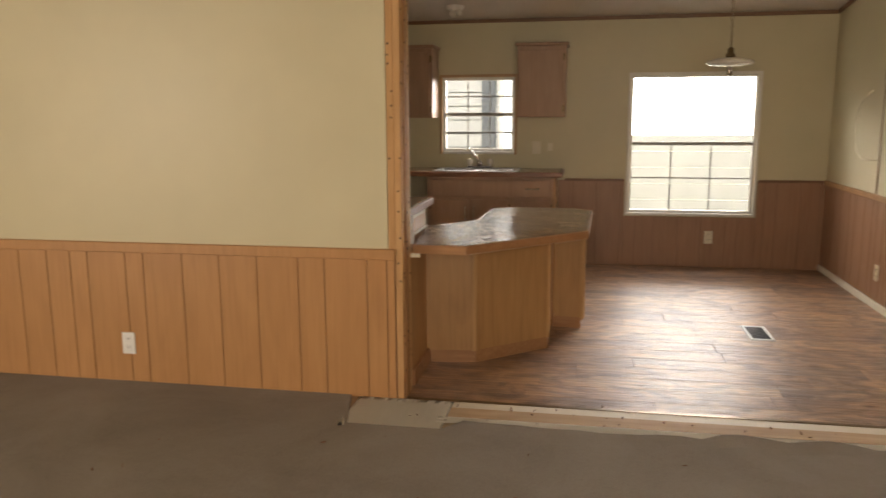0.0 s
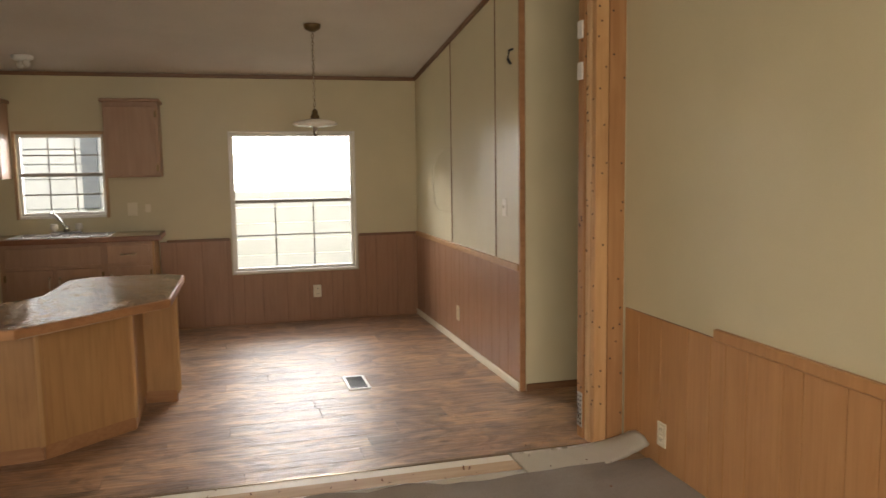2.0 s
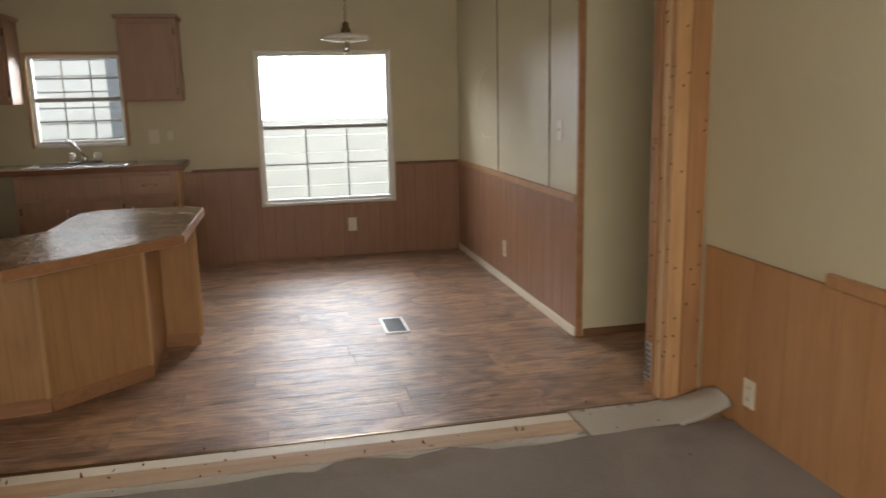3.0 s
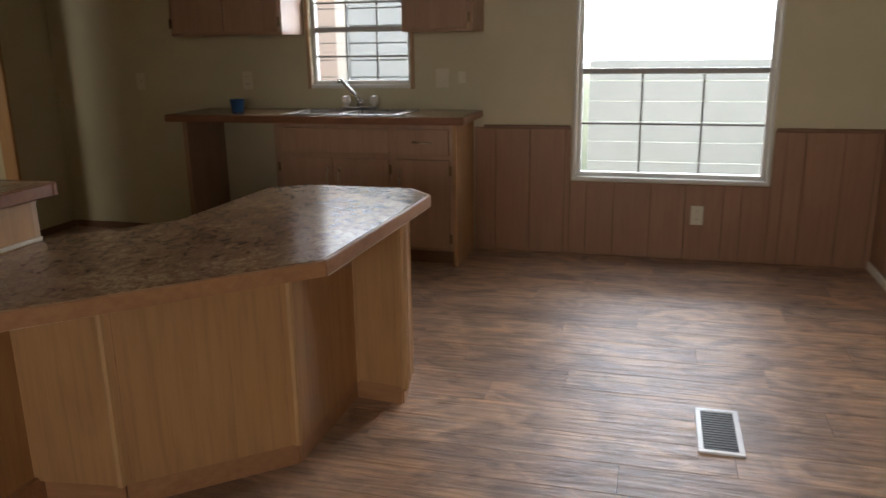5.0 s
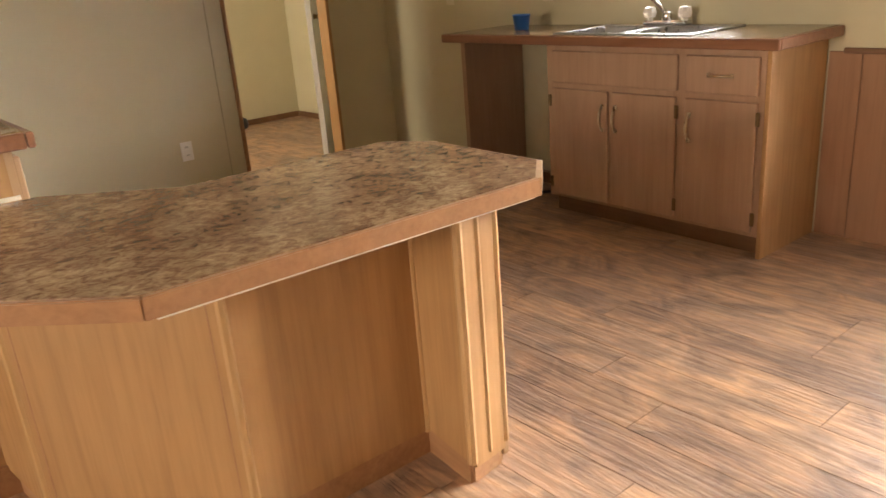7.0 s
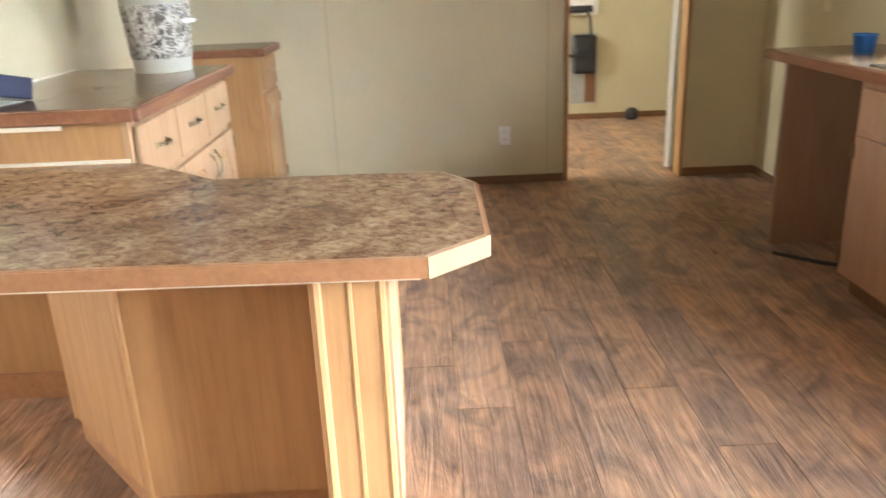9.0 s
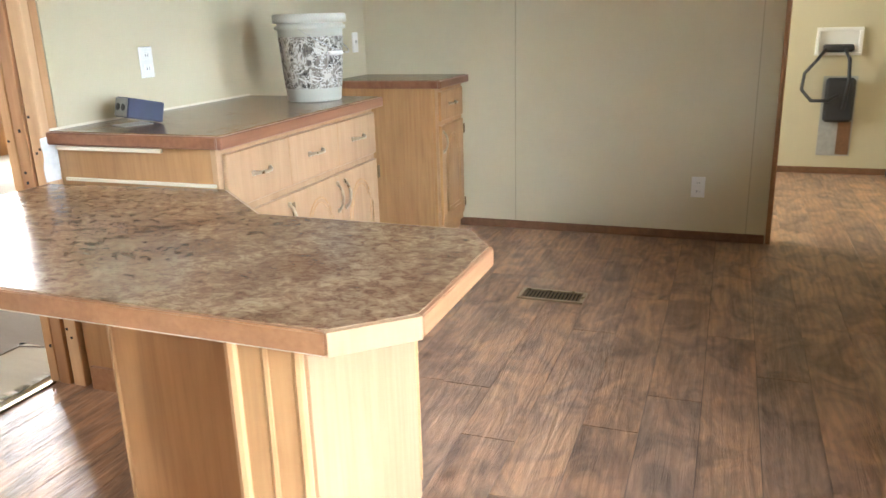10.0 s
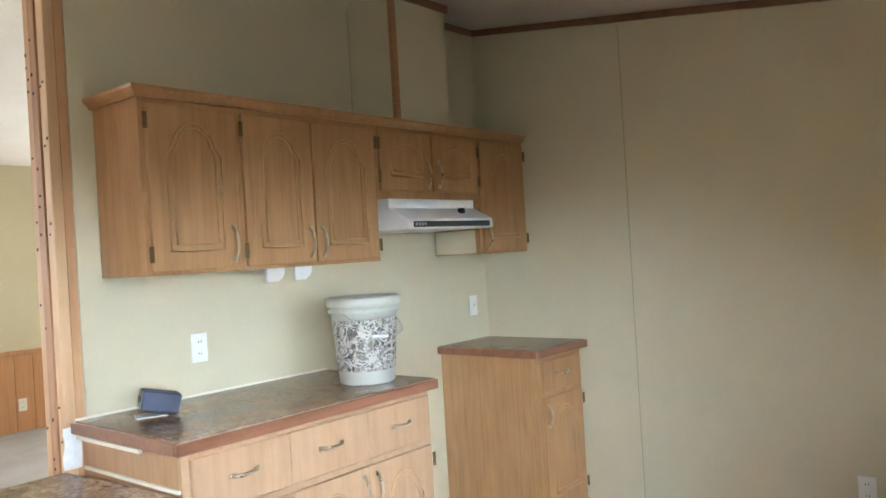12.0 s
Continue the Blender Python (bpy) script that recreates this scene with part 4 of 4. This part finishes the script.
for x in (-0.725, -0.87):
    bm = bmesh.new()
    pts = [(x - 0.045, 1.407), (x + 0.045, 1.407), (x + 0.045, 1.35), (x - 0.01, 1.35), (x - 0.035, 1.366), (x - 0.045, 1.384)]
    a = [bm.verts.new((p, 0.36, q)) for p, q in pts]
    b = [bm.verts.new((p, 0.372, q)) for p, q in pts]
    bm.faces.new(a); bm.faces.new(b[::-1])
    for i in range(len(pts)):
        bm.faces.new((a[i], b[i], b[(i + 1) % len(pts)], a[(i + 1) % len(pts)]))
    bmesh.ops.recalc_face_normals(bm, faces=bm.faces[:])
    tagged(part("roll_holder_bracket", bm, WHITE), "white plastic paper roll bracket under the wall cabinet", "bracket", "roll brackets")


rag = bmesh.new()
rng = random.Random(12)
left = [(0.070 + rng.uniform(-0.008, 0.006), 0.752 + 0.024 * k) for k in range(7)]
right = [(0.0 + rng.uniform(-0.004, 0.010), 0.752 + 0.025 * k) for k in range(7)]
outline = left + right[::-1]
rag_near = [rag.verts.new((x, YK + 0.0055, z)) for x, z in outline]
rag_far = [rag.verts.new((x, YK + 0.0025, z)) for x, z in outline]
rag.faces.new(rag_near)
rag.faces.new(rag_far[::-1])
for k in range(len(outline)):
    n = (k + 1) % len(outline)
    rag.faces.new((rag_near[k], rag_far[k], rag_far[n], rag_near[n]))
bmesh.ops.recalc_face_normals(rag, faces=rag.faces[:])
tagged(part("torn_patch", rag, TORN), "torn white paper patch at the wall end", "wall patch")

# ---- loose things on the counter ----
def bucket():
    cx, cy, z = -0.985, 0.60, ZC
    t = thing("bucket", cx, cy, z, "lidded pale plastic bucket with a grey leaf print", "bucket")
    def r(h):
        return 0.114 + 0.026 * h / 0.36
    under(t, "body", lathe(bmesh.new(), [(0.108, z + 0.001), (0.114, z + 0.006), (r(0.29), z + 0.29), (r(0.295) + 0.012, z + 0.292), (r(0.3) + 0.012, z + 0.305), (r(0.31), z + 0.308), (r(0.335), z + 0.335)], 40, (cx, cy)), PAIL, "", True)
    under(t, "printed_wrap", lathe(bmesh.new(), [(r(0.055) + 0.0005, z + 0.055), (r(0.055) + 0.002, z + 0.056), (r(0.262) + 0.002, z + 0.262), (r(0.262) + 0.0005, z + 0.263)], 40, (cx, cy)), CAMO, "grey and brown leaf and bark print", True)
    under(t, "lid", lathe(bmesh.new(), [(r(0.33) + 0.002, z + 0.316), (r(0.33) + 0.014, z + 0.318), (r(0.33) + 0.014, z + 0.347), (r(0.33) + 0.006, z + 0.353), (r(0.33) - 0.006, z + 0.353), (r(0.33) - 0.01, z + 0.343), (0.01, z + 0.343)], 40, (cx, cy)), PAIL, "off-white snap-on lid", True)
    pts = [(cx + 0.156 * math.cos(a + 0.2), cy + 0.156 * math.sin(a + 0.2), z + 0.295 - 0.10 * math.sin(a)) for a in [math.pi * i / 16 for i in range(17)]]
    under(t, "wire_handle", tube(bmesh.new(), pts, 0.0025, 6), STEEL, "", True)
    under(t, "grip", tube(bmesh.new(), [(cx + 0.158 * math.cos(a), cy + 0.158 * math.sin(a), z + 0.197) for a in (0.95, 1.1, 1.25, 1.4)], 0.008, 8), WHITE, "white plastic grip", True)
    return t


bucket()


def small_box():
    t = thing("speaker_box", -0.19, 0.35, ZC, "small dark navy box with a silver face, tipped over", "box")
    m = Matrix.Translation((-0.19, 0.36, ZC + 0.049)) @ Euler((0, radians(-13), radians(-22))).to_matrix().to_4x4()
    bm = B(-0.065, 0.065, -0.045, 0.045, -0.034, 0.034, 0.004)
    bm.transform(m)
    under(t, "body", bm, NAVY)
    bm = B(0.0655, 0.068, -0.042, 0.042, -0.031, 0.031, 0.001)
    bm.transform(m)
    under(t, "face", bm, MUNTIN, "dark silver face")
    for s in (-0.018, 0.018):
        bm = lathe(bmesh.new(), [(0.012, 0.0), (0.012, 0.003), (0.006, 0.004)], 14)
        bm.transform(m @ Matrix.Translation((0.068, s, 0)) @ Euler((0, radians(90), 0)).to_matrix().to_4x4())
        under(t, "dial", bm, BLACK)
    bm = B(-0.02, 0.085, -0.045, 0.045, 0.0005, 0.003)
    bm.transform(Matrix.Translation((-0.19, 0.36, ZC)) @ Euler((0, 0, radians(-22))).to_matrix().to_4x4())
    under(t, "flap", bm, GREY)
    return t


small_box()


# ---- sink run ----
YS = 3.25
ZK = 0.885
XS0, XS1 = -1.13, 0.64


def sink_cabinet():
    t = thing("sink_cabinet", 0.1, 3.4, 0, "reddish oak sink cabinet with slab doors and a drawer", "cabinet")
    x0 = -0.50
    under(t, "body", B(x0, XS1 - 0.019, YS + 0.021, YF - 0.012, 0.09, ZK - 0.042), OAK_RED)
    under(t, "end_panel", B(XS1 - 0.018, XS1, YS + 0.002, YF - 0.012, 0.0, ZK - 0.042), OAK)
    under(t, "face_frame", B(x0, XS1 - 0.019, YS + 0.002, YS + 0.020, 0.09, ZK - 0.042), OAK_RED)
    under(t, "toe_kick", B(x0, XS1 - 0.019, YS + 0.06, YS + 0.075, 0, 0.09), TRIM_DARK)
    d = under(t, "drawer_front", B(0.28, 0.60, YS - 0.017, YS + 0.001, 0.66, 0.81, 0.004), OAK_RED)
    pull(d, (0.39, YS - 0.017, 0.735), (0.49, YS - 0.017, 0.735), (0, -0.026, 0))
    under(t, "false_front", B(-0.46, 0.24, YS - 0.012, YS + 0.001, 0.66, 0.81, 0.004), OAK_RED)
    for a, b, hx, hn in ((-0.46, -0.125, -0.15, -0.468), (-0.10, 0.235, -0.075, 0.243), (0.28, 0.60, 0.305, 0.608)):
        cab_door(t, a, b, 0.11, 0.635, YS + 0.001, -1, OAK_RED, False, ((hx, 0.46), (hx, 0.57)), hn)
    return t


sink_cabinet()
g = thing("end_panel", XS0, 3.4, 0, "reddish oak end panel of the empty dishwasher bay", "panel")
under(g, "panel", B(XS0, XS0 + 0.03, YS + 0.002, YF - 0.015, 0.0, ZK - 0.042), OAK_RED)
under(g, "floor_rail", B(XS0 + 0.031, -0.51, YF - 0.06, YF - 0.02, 0.0, 0.06), TRIM_DARK)
tagged(part("water_hose", tube(bmesh.new(), [(-0.95, 3.2, 0.012), (-0.8, 3.35, 0.012), (-0.7, 3.5, 0.014), (-0.6, 3.62, 0.03), (-0.56, 3.66, 0.12)], 0.009), BLACK, None, "", True), "black hose lying in the dishwasher bay", "hose")

ct = thing("sink_countertop", -0.2, 3.4, ZK - 0.042, "brown laminate sink countertop with oak edge", "countertop")
bm = bmesh.new()
for a, b, c, d in ((-1.19, -0.43, 3.20, YF - 0.012), (0.29, 0.68, 3.20, YF - 0.012), (-0.43, 0.29, 3.20, 3.25), (-0.43, 0.29, 3.63, YF - 0.012)):
    box(bm, a, b, c, d, ZK - 0.04, ZK)
under(ct, "laminate_top", bm, LAMINATE)
under(ct, "edge_band", B(-1.205, 0.70, 3.18, 3.1995, ZK - 0.044, ZK - 0.002, 0.004), OAK_EDGE_DARK)
under(ct, "edge_band", B(0.6805, 0.70, 3.20, YF - 0.012, ZK - 0.044, ZK - 0.002, 0.004), OAK_EDGE_DARK)
under(ct, "edge_band", B(-1.205, -1.1905, 3.20, YF - 0.012, ZK - 0.044, ZK - 0.002, 0.004), OAK_EDGE_DARK)


def sink():
    t = thing("sink", -0.07, 3.44, ZK, "stainless steel double bowl sink", "sink")
    bm = bmesh.new()
    for a, b, c, d in ((-0.445, 0.305, 3.235, 3.27), (-0.445, 0.305, 3.57, 3.645), (-0.445, -0.40, 3.27, 3.57), (0.26, 0.305, 3.27, 3.57), (-0.09, -0.05, 3.27, 3.57)):
        box(bm, a, b, c, d, ZK + 0.0005, ZK + 0.006, 0.0015)
    under(t, "rim", bm, STEEL)
    for a, b in ((-0.40, -0.09), (-0.05, 0.26)):
        bm = bmesh.new()
        box(bm, a, b, 3.27, 3.57, ZK - 0.18, ZK - 0.178)
        box(bm, a - 0.002, a, 3.27, 3.57, ZK - 0.178, ZK)
        box(bm, b, b + 0.002, 3.27, 3.57, ZK - 0.178, ZK)
        box(bm, a, b, 3.268, 3.27, ZK - 0.178, ZK)
        box(bm, a, b, 3.57, 3.572, ZK - 0.178, ZK)
        bowl = under(t, "bowl", bm, STEEL)
        under(bowl, "drain", lathe(bmesh.new(), [(0.04, ZK - 0.1775), (0.04, ZK - 0.174), (0.02, ZK - 0.173)], 18, ((a + b) / 2, 3.42)), CHROME)
    return t


sink()


def faucet():
    t = thing("faucet", -0.07, 3.60, ZK + 0.006, "chrome faucet with two clear round handles", "faucet")
    z = ZK + 0.006
    under(t, "base_plate", B(-0.19, 0.05, 3.578, 3.63, z, z + 0.022, 0.006), CHROME)
    under(t, "hub", lathe(bmesh.new(), [(0.024, z + 0.02), (0.022, z + 0.05), (0.016, z + 0.062)], 18, (-0.07, 3.604)), CHROME, "", True)
    under(t, "spout", tube(bmesh.new(), [(-0.07, 3.604, z + 0.05), (-0.10, 3.57, z + 0.10), (-0.135, 3.53, z + 0.155), (-0.155, 3.505, z + 0.185), (-0.165, 3.49, z + 0.18), (-0.167, 3.488, z + 0.165)], 0.011, 10), CHROME, "", True)
    for x in (-0.165, 0.025):
        under(t, "handle", lathe(bmesh.new(), [(0.014, z + 0.02), (0.014, z + 0.032), (0.027, z + 0.036), (0.031, z + 0.056), (0.026, z + 0.08), (0.012, z + 0.084)], 10, (x, 3.604)), SHADE, "clear plastic knob")
    return t


faucet()
cup = thing("cup", -0.83, 3.42, ZK, "small blue plastic tub on the sink counter", "cup")
under(cup, "body", lathe(bmesh.new(), [(0.036, ZK + 0.001), (0.045, ZK + 0.07), (0.048, ZK + 0.072), (0.048, ZK + 0.078), (0.043, ZK + 0.078), (0.036, ZK + 0.02), (0.004, ZK + 0.018)], 24, (-0.83, 3.42)), BLUE, "", True)


def far_upper(x0, x1, doors, label, hinge, handle):
    t = thing("wall_cabinet", (x0 + x1) / 2, 3.55, 1.352, label, "cabinet", "wall cabinets beside the window")
    y = 3.40
    under(t, "body", B(x0, x1, y + 0.02, YF - 0.001, 1.352, 1.96), OAK_RED)
    under(t, "face_frame", B(x0, x1, y, y + 0.0195, 1.351, 1.961), OAK_RED)
    for (a, b), h, hd in zip(doors, hinge, handle):
        cab_door(t, a, b, 1.367, 1.925, y - 0.001, -1, OAK_RED, False, hd, h)
    bm = bmesh.new()
    box(bm, x0 - 0.02, x1 + 0.02, y - 0.022, YF - 0.001, 1.962, 1.99, 0.006)
    under(t, "crown", bm, OAK_RED)
    return t


far_upper(0.285, 0.705, [(0.30, 0.68)], "reddish oak single-door wall cabinet by the window", [0.688], [None])
far_upper(-1.24, -0.475, [(-1.22, -0.865), (-0.855, -0.495)], "reddish oak double-door wall cabinet by the window", [-1.228, -0.485], [None, None])


# ---- lights ----
def pendant():
    x, y = 1.87, 2.3
    zt = ceil_z(y)
    t = thing("pendant_lamp", x, y, 1.62, "hanging lamp with a frosted glass saucer shade on a chain", "pendant lamp")
    under(t, "canopy", lathe(bmesh.new(), [(0.02, zt - 0.05), (0.055, zt - 0.03), (0.062, zt - 0.008), (0.062, zt + 0.004)], 24, (x, y)), BRASS, "", True)
    z = 1.84
    n = 0
    while z < zt - 0.05:
        ring = [(x + 0.008 * math.cos(a) * (n % 2), y + 0.008 * math.cos(a) * (1 - n % 2), z + 0.016 * math.sin(a)) for a in [2 * math.pi * i / 10 for i in range(11)]]
        under(t, "chain_link", tube(bmesh.new(), ring, 0.0022, 5), BRASS)
        z += 0.027
        n += 1
    under(t, "cord", tube(bmesh.new(), [(x + 0.006, y, 1.80), (x - 0.004, y, 2.0), (x + 0.005, y, 2.2), (x, y, zt - 0.04)], 0.002, 5), CREAM)
    under(t, "socket", lathe(bmesh.new(), [(0.03, 1.765), (0.034, 1.78), (0.02, 1.80), (0.022, 1.82), (0.008, 1.835)], 20, (x, y)), BRASS, "", True)
    under(t, "shade", lathe(bmesh.new(), [(0.02, 1.765), (0.09, 1.757), (0.15, 1.742), (0.165, 1.728), (0.162, 1.722), (0.14, 1.714), (0.08, 1.706), (0.02, 1.703)], 40, (x, y)), SHADE, "frosted white glass saucer shade", True)
    under(t, "finial", lathe(bmesh.new(), [(0.014, 1.635), (0.018, 1.64), (0.018, 1.70), (0.01, 1.704)], 16, (x, y)), CHROME, "", True)
    return t


pendant()


def kitchen_light():
    x, y = -0.245, 3.28
    z = ceil_z(y)
    t = thing("ceiling_lamp", x, y, z - 0.1, "small white ceiling light with bare bulbs over the kitchen", "ceiling lamp")
    under(t, "base", lathe(bmesh.new(), [(0.05, z - 0.035), (0.075, z - 0.02), (0.08, z + 0.006)], 24, (x, y)), WHITE, "", True)
    for dx, dy, dz in ((0.03, -0.03, -0.03), (-0.02, 0.03, -0.03)):
        bm = lathe(bmesh.new(), [(0.012, 0.0), (0.014, 0.02), (0.028, 0.05), (0.03, 0.07), (0.018, 0.092), (0.004, 0.098)], 16)
        bm.transform(Matrix.Translation((x, y, z - 0.02)) @ Vector((0, 0, 1)).rotation_difference(Vector((dx, dy, dz))).to_matrix().to_4x4())
        under(t, "bulb", bm, SHADE, "", True)
    return t


kitchen_light()


# ---- outlets and switches ----
def outlet(c, normal, mat=WHITE, kind="outlet", label="white duplex outlet on the wall", w=0.072, h=0.115):
    """A cover plate centred at c, facing along normal ('x+', 'x-', 'y+', 'y-')."""
    t = thing(kind, c[0], c[1], c[2], label, "outlet" if kind == "outlet" else "switch")
    ang = {"y-": 0, "x+": 90, "y+": 180, "x-": 270}[normal]
    m = pose(c[0], c[1], c[2], 0, 0, ang)

    def put(name, bm, mt):
        bm.transform(m)
        return under(t, name, bm, mt)
    p = put("cover_plate", B(-w / 2, w / 2, -0.007, -0.0008, -h / 2, h / 2, 0.002), mat)
    if kind == "outlet":
        for s in (-0.024, 0.024):
            put("socket_face", B(-0.017, 0.017, -0.009, -0.0072, s - 0.015, s + 0.015, 0.002), mat)
            for d in (-0.006, 0.006):
                put("slot", B(d - 0.0012, d + 0.0012, -0.0096, -0.0091, s - 0.004, s + 0.006), DARK)
    else:
        put("toggle", B(-0.005, 0.005, -0.018, -0.0072, -0.004, 0.012, 0.001), mat)
    return t


outlet((1.997, YF - 0.010, 0.275), "y-", IVORY, label="ivory outlet on the panelling under the window")
outlet((XB - 0.010, 2.33, 0.255), "x-", IVORY, label="ivory outlet on the closet panelling")
outlet((XB, 1.275, 1.14), "x-", IVORY, "switch", "ivory light switch on the closet wall")
outlet((XR - 0.010, -0.37, 0.165), "x-", IVORY, label="ivory outlet on the living room panelling")
outlet((-1.415, -0.010, 0.22), "y-", WHITE, label="white outlet on the living room panelling")
outlet((XE, 2.14, 0.30), "x+", WHITE, label="white outlet low on the end wall")
outlet((-0.485, YK, 1.106), "y+", WHITE, label="white duplex outlet above the counter")
outlet((-2.29, YK, 1.11), "y+", WHITE, "switch", "white plate on the wall by the range gap")
outlet((-1.72, YF, 1.06), "y-", IVORY, "switch", "ivory switch on the kitchen wall")
outlet((-0.90, YF, 1.065), "y-", IVORY, label="ivory outlet over the sink counter")
outlet((0.44, YF, 1.075), "y-", IVORY, "switch", "ivory double switch by the window", 0.08)
outlet((0.565, YF, 1.08), "y-", IVORY, "switch", "small ivory switch by the window", 0.045, 0.07)
outlet((-1.7, YL + 0.010, 0.25), "y+", WHITE, label="white outlet on the rear panelling")

tagged(part("loose_wire", tube(bmesh.new(), [(XB - 0.012, 2.72, 1.54), (XB - 0.02, 2.86, 1.49), (XB - 0.012, 3.02, 1.40), (XB - 0.01, 3.06, 1.25), (XB - 0.012, 2.98, 1.09), (XB - 0.018, 2.83, 1.03), (XB - 0.01, 2.55, 1.04)], 0.0035, 6), IVORY, None, "", True), "thin loose cable stapled to the closet wall", "cable")
h = thing("wall_hook", XB - 0.01, 1.12, 2.07, "small black cable stub at a hole in the closet wall", "cable stub")
under(h, "stub", tube(bmesh.new(), [(XB - 0.001, 1.12, 2.12), (XB - 0.03, 1.11, 2.11), (XB - 0.035, 1.12, 2.06), (XB - 0.015, 1.12, 2.03)], 0.008, 7), BLACK, "", True)


# ---- floor vents ----
def floor_vent(name, x0, x1, y0, y1, frame_mat, label, along):
    t = thing(name, (x0 + x1) / 2, (y0 + y1) / 2, 0, label, "floor vent")
    w = 0.018
    for bx in ((x0, x1, y0, y0 + w), (x0, x1, y1 - w, y1), (x0, x0 + w, y0 + w, y1 - w), (x1 - w, x1, y0 + w, y1 - w)):
        under(t, "frame", B(*bx, 0.0, 0.008, 0.002), frame_mat)
    under(t, "backing", B(x0 + w, x1 - w, y0 + w, y1 - w, 0.0005, 0.002), DARK)
    n = 16
    for i in range(n):
        if along == "y":
            y = y0 + w + (y1 - y0 - 2 * w) * (i + 0.5) / n
            under(t, "slat", B(x0 + w, x1 - w, y - 0.003, y + 0.003, 0.002, 0.006), BLACK if frame_mat is WHITE else GREY)
        else:
            y = y0 + w + (y1 - y0 - 2 * w) * (i + 0.5) / n
            under(t, "slat", B(x0 + w, x1 - w, y - 0.004, y + 0.004, 0.002, 0.006), BRASS)
    return t


floor_vent("floor_vent", 1.925, 2.07, 1.34, 1.66, WHITE, "floor register with white frame and dark grille", "y")
floor_vent("floor_vent", -1.38, -1.24, 1.42, 1.72, PEWTER, "brown metal floor register in the kitchen", "x")


# ---- utility room ----
u = thing("washer_box", XU, 2.95, 0.95, "white recessed washer connection box with hoses", "washer box")
for bx in ((2.84, 3.15, 0.885, 0.905), (2.84, 3.15, 1.06, 1.085), (2.84, 2.865, 0.905, 1.06), (3.125, 3.15, 0.905, 1.06)):
    under(u, "box_frame", B(XU, XU + 0.03, bx[0], bx[1], bx[2], bx[3], 0.003), WHITE)
under(u, "recess", B(XU + 0.0005, XU + 0.004, 2.865, 3.125, 0.905, 1.06), WHITE)
under(u, "valves", B(XU + 0.005, XU + 0.045, 2.89, 3.10, 0.91, 0.965, 0.012), BLACK, "black hose valves")
under(u, "hose", tube(bmesh.new(), [(XU + 0.04, 2.91, 0.93), (XU + 0.07, 2.86, 0.86), (XU + 0.07, 2.78, 0.76), (XU + 0.07, 2.77, 0.64), (XU + 0.08, 2.84, 0.56), (XU + 0.09, 2.95, 0.56), (XU + 0.07, 3.02, 0.60)], 0.013, 8), BLACK, "black rubber hose", True)
under(u, "hose", tube(bmesh.new(), [(XU + 0.04, 3.04, 0.93), (XU + 0.09, 3.07, 0.86), (XU + 0.10, 3.08, 0.7), (XU + 0.10, 3.06, 0.5)], 0.013, 8), BLACK, "black rubber hose", True)
d = thing("dryer_outlet", XU, 3.03, 0.15, "black cord unit hanging in a pale wall cut-out", "appliance")
under(d, "panel", B(XU + 0.0005, XU + 0.008, 2.92, 3.15, 0.14, 0.735), GREY)
under(d, "housing", B(XU + 0.0085, XU + 0.07, 2.935, 3.135, 0.40, 0.725, 0.02), BLACK, "black plastic housing")
under(d, "dark_side", B(XU + 0.0085, XU + 0.012, 3.05, 3.14, 0.15, 0.40), TRIM_DARK)
b = thing("black_plug", XU + 0.1, 3.5, 0.0, "black plastic plug lying by the baseboard", "plug")
under(b, "body", lathe(bmesh.new(), [(0.045, 0.001), (0.06, 0.03), (0.05, 0.08), (0.02, 0.1)], 14, (XU + 0.1, 3.45)), BLACK, "", True)
dd = thing("utility_door", -2.62, 3.22, 0, "pale door standing open, edge on, with a round brass knob", "door")
under(dd, "leaf", beam(bmesh.new(), (-2.63, 3.215), (-3.17, 3.67), 0.036, 0.01, 2.03), WHITE)
kb = lathe(bmesh.new(), [(0.02, 0.0), (0.012, 0.02), (0.028, 0.04), (0.024, 0.06)], 16)
kb.transform(Matrix.Translation((-2.672, 3.275, 0.98)) @ Vector((0, 0, 1)).rotation_difference(Vector((0.64, 0.77, 0))).to_matrix().to_4x4())
under(dd, "knob", kb, BRASS)


# ---- floor planks, one by one ----
def planks():
    w, lo = 0.174, 1.2
    rng = random.Random(21)
    cache = {}
    y = -0.009
    while y < YU2 - 0.005:
        row_end = y + w
        y, y1 = max(y, 0.03), min(row_end, YU2 - 0.001)
        east = 4.58 if y1 < YF else (XE - 0.1 if y > YF else 4.58)
        x = XU + 0.001 - rng.uniform(0, lo)
        while x < east:
            a, b = max(x, XU + 0.001), min(x + lo, east)
            x += lo
            if b - a < 0.05:
                continue
            key = (round(b - a, 3), round(y1 - y, 3))
            if key not in cache:
                cache[key] = mesh_of("plank", B(0.0007, key[0] - 0.0007, 0.0007, key[1] - 0.0007, -0.004, 0.0, 0.0007), PLANK)
            ob = new("plank", cache[key])
            ob.location = (a, y, 0)
            ob.parent = floor
        y = row_end


planks()
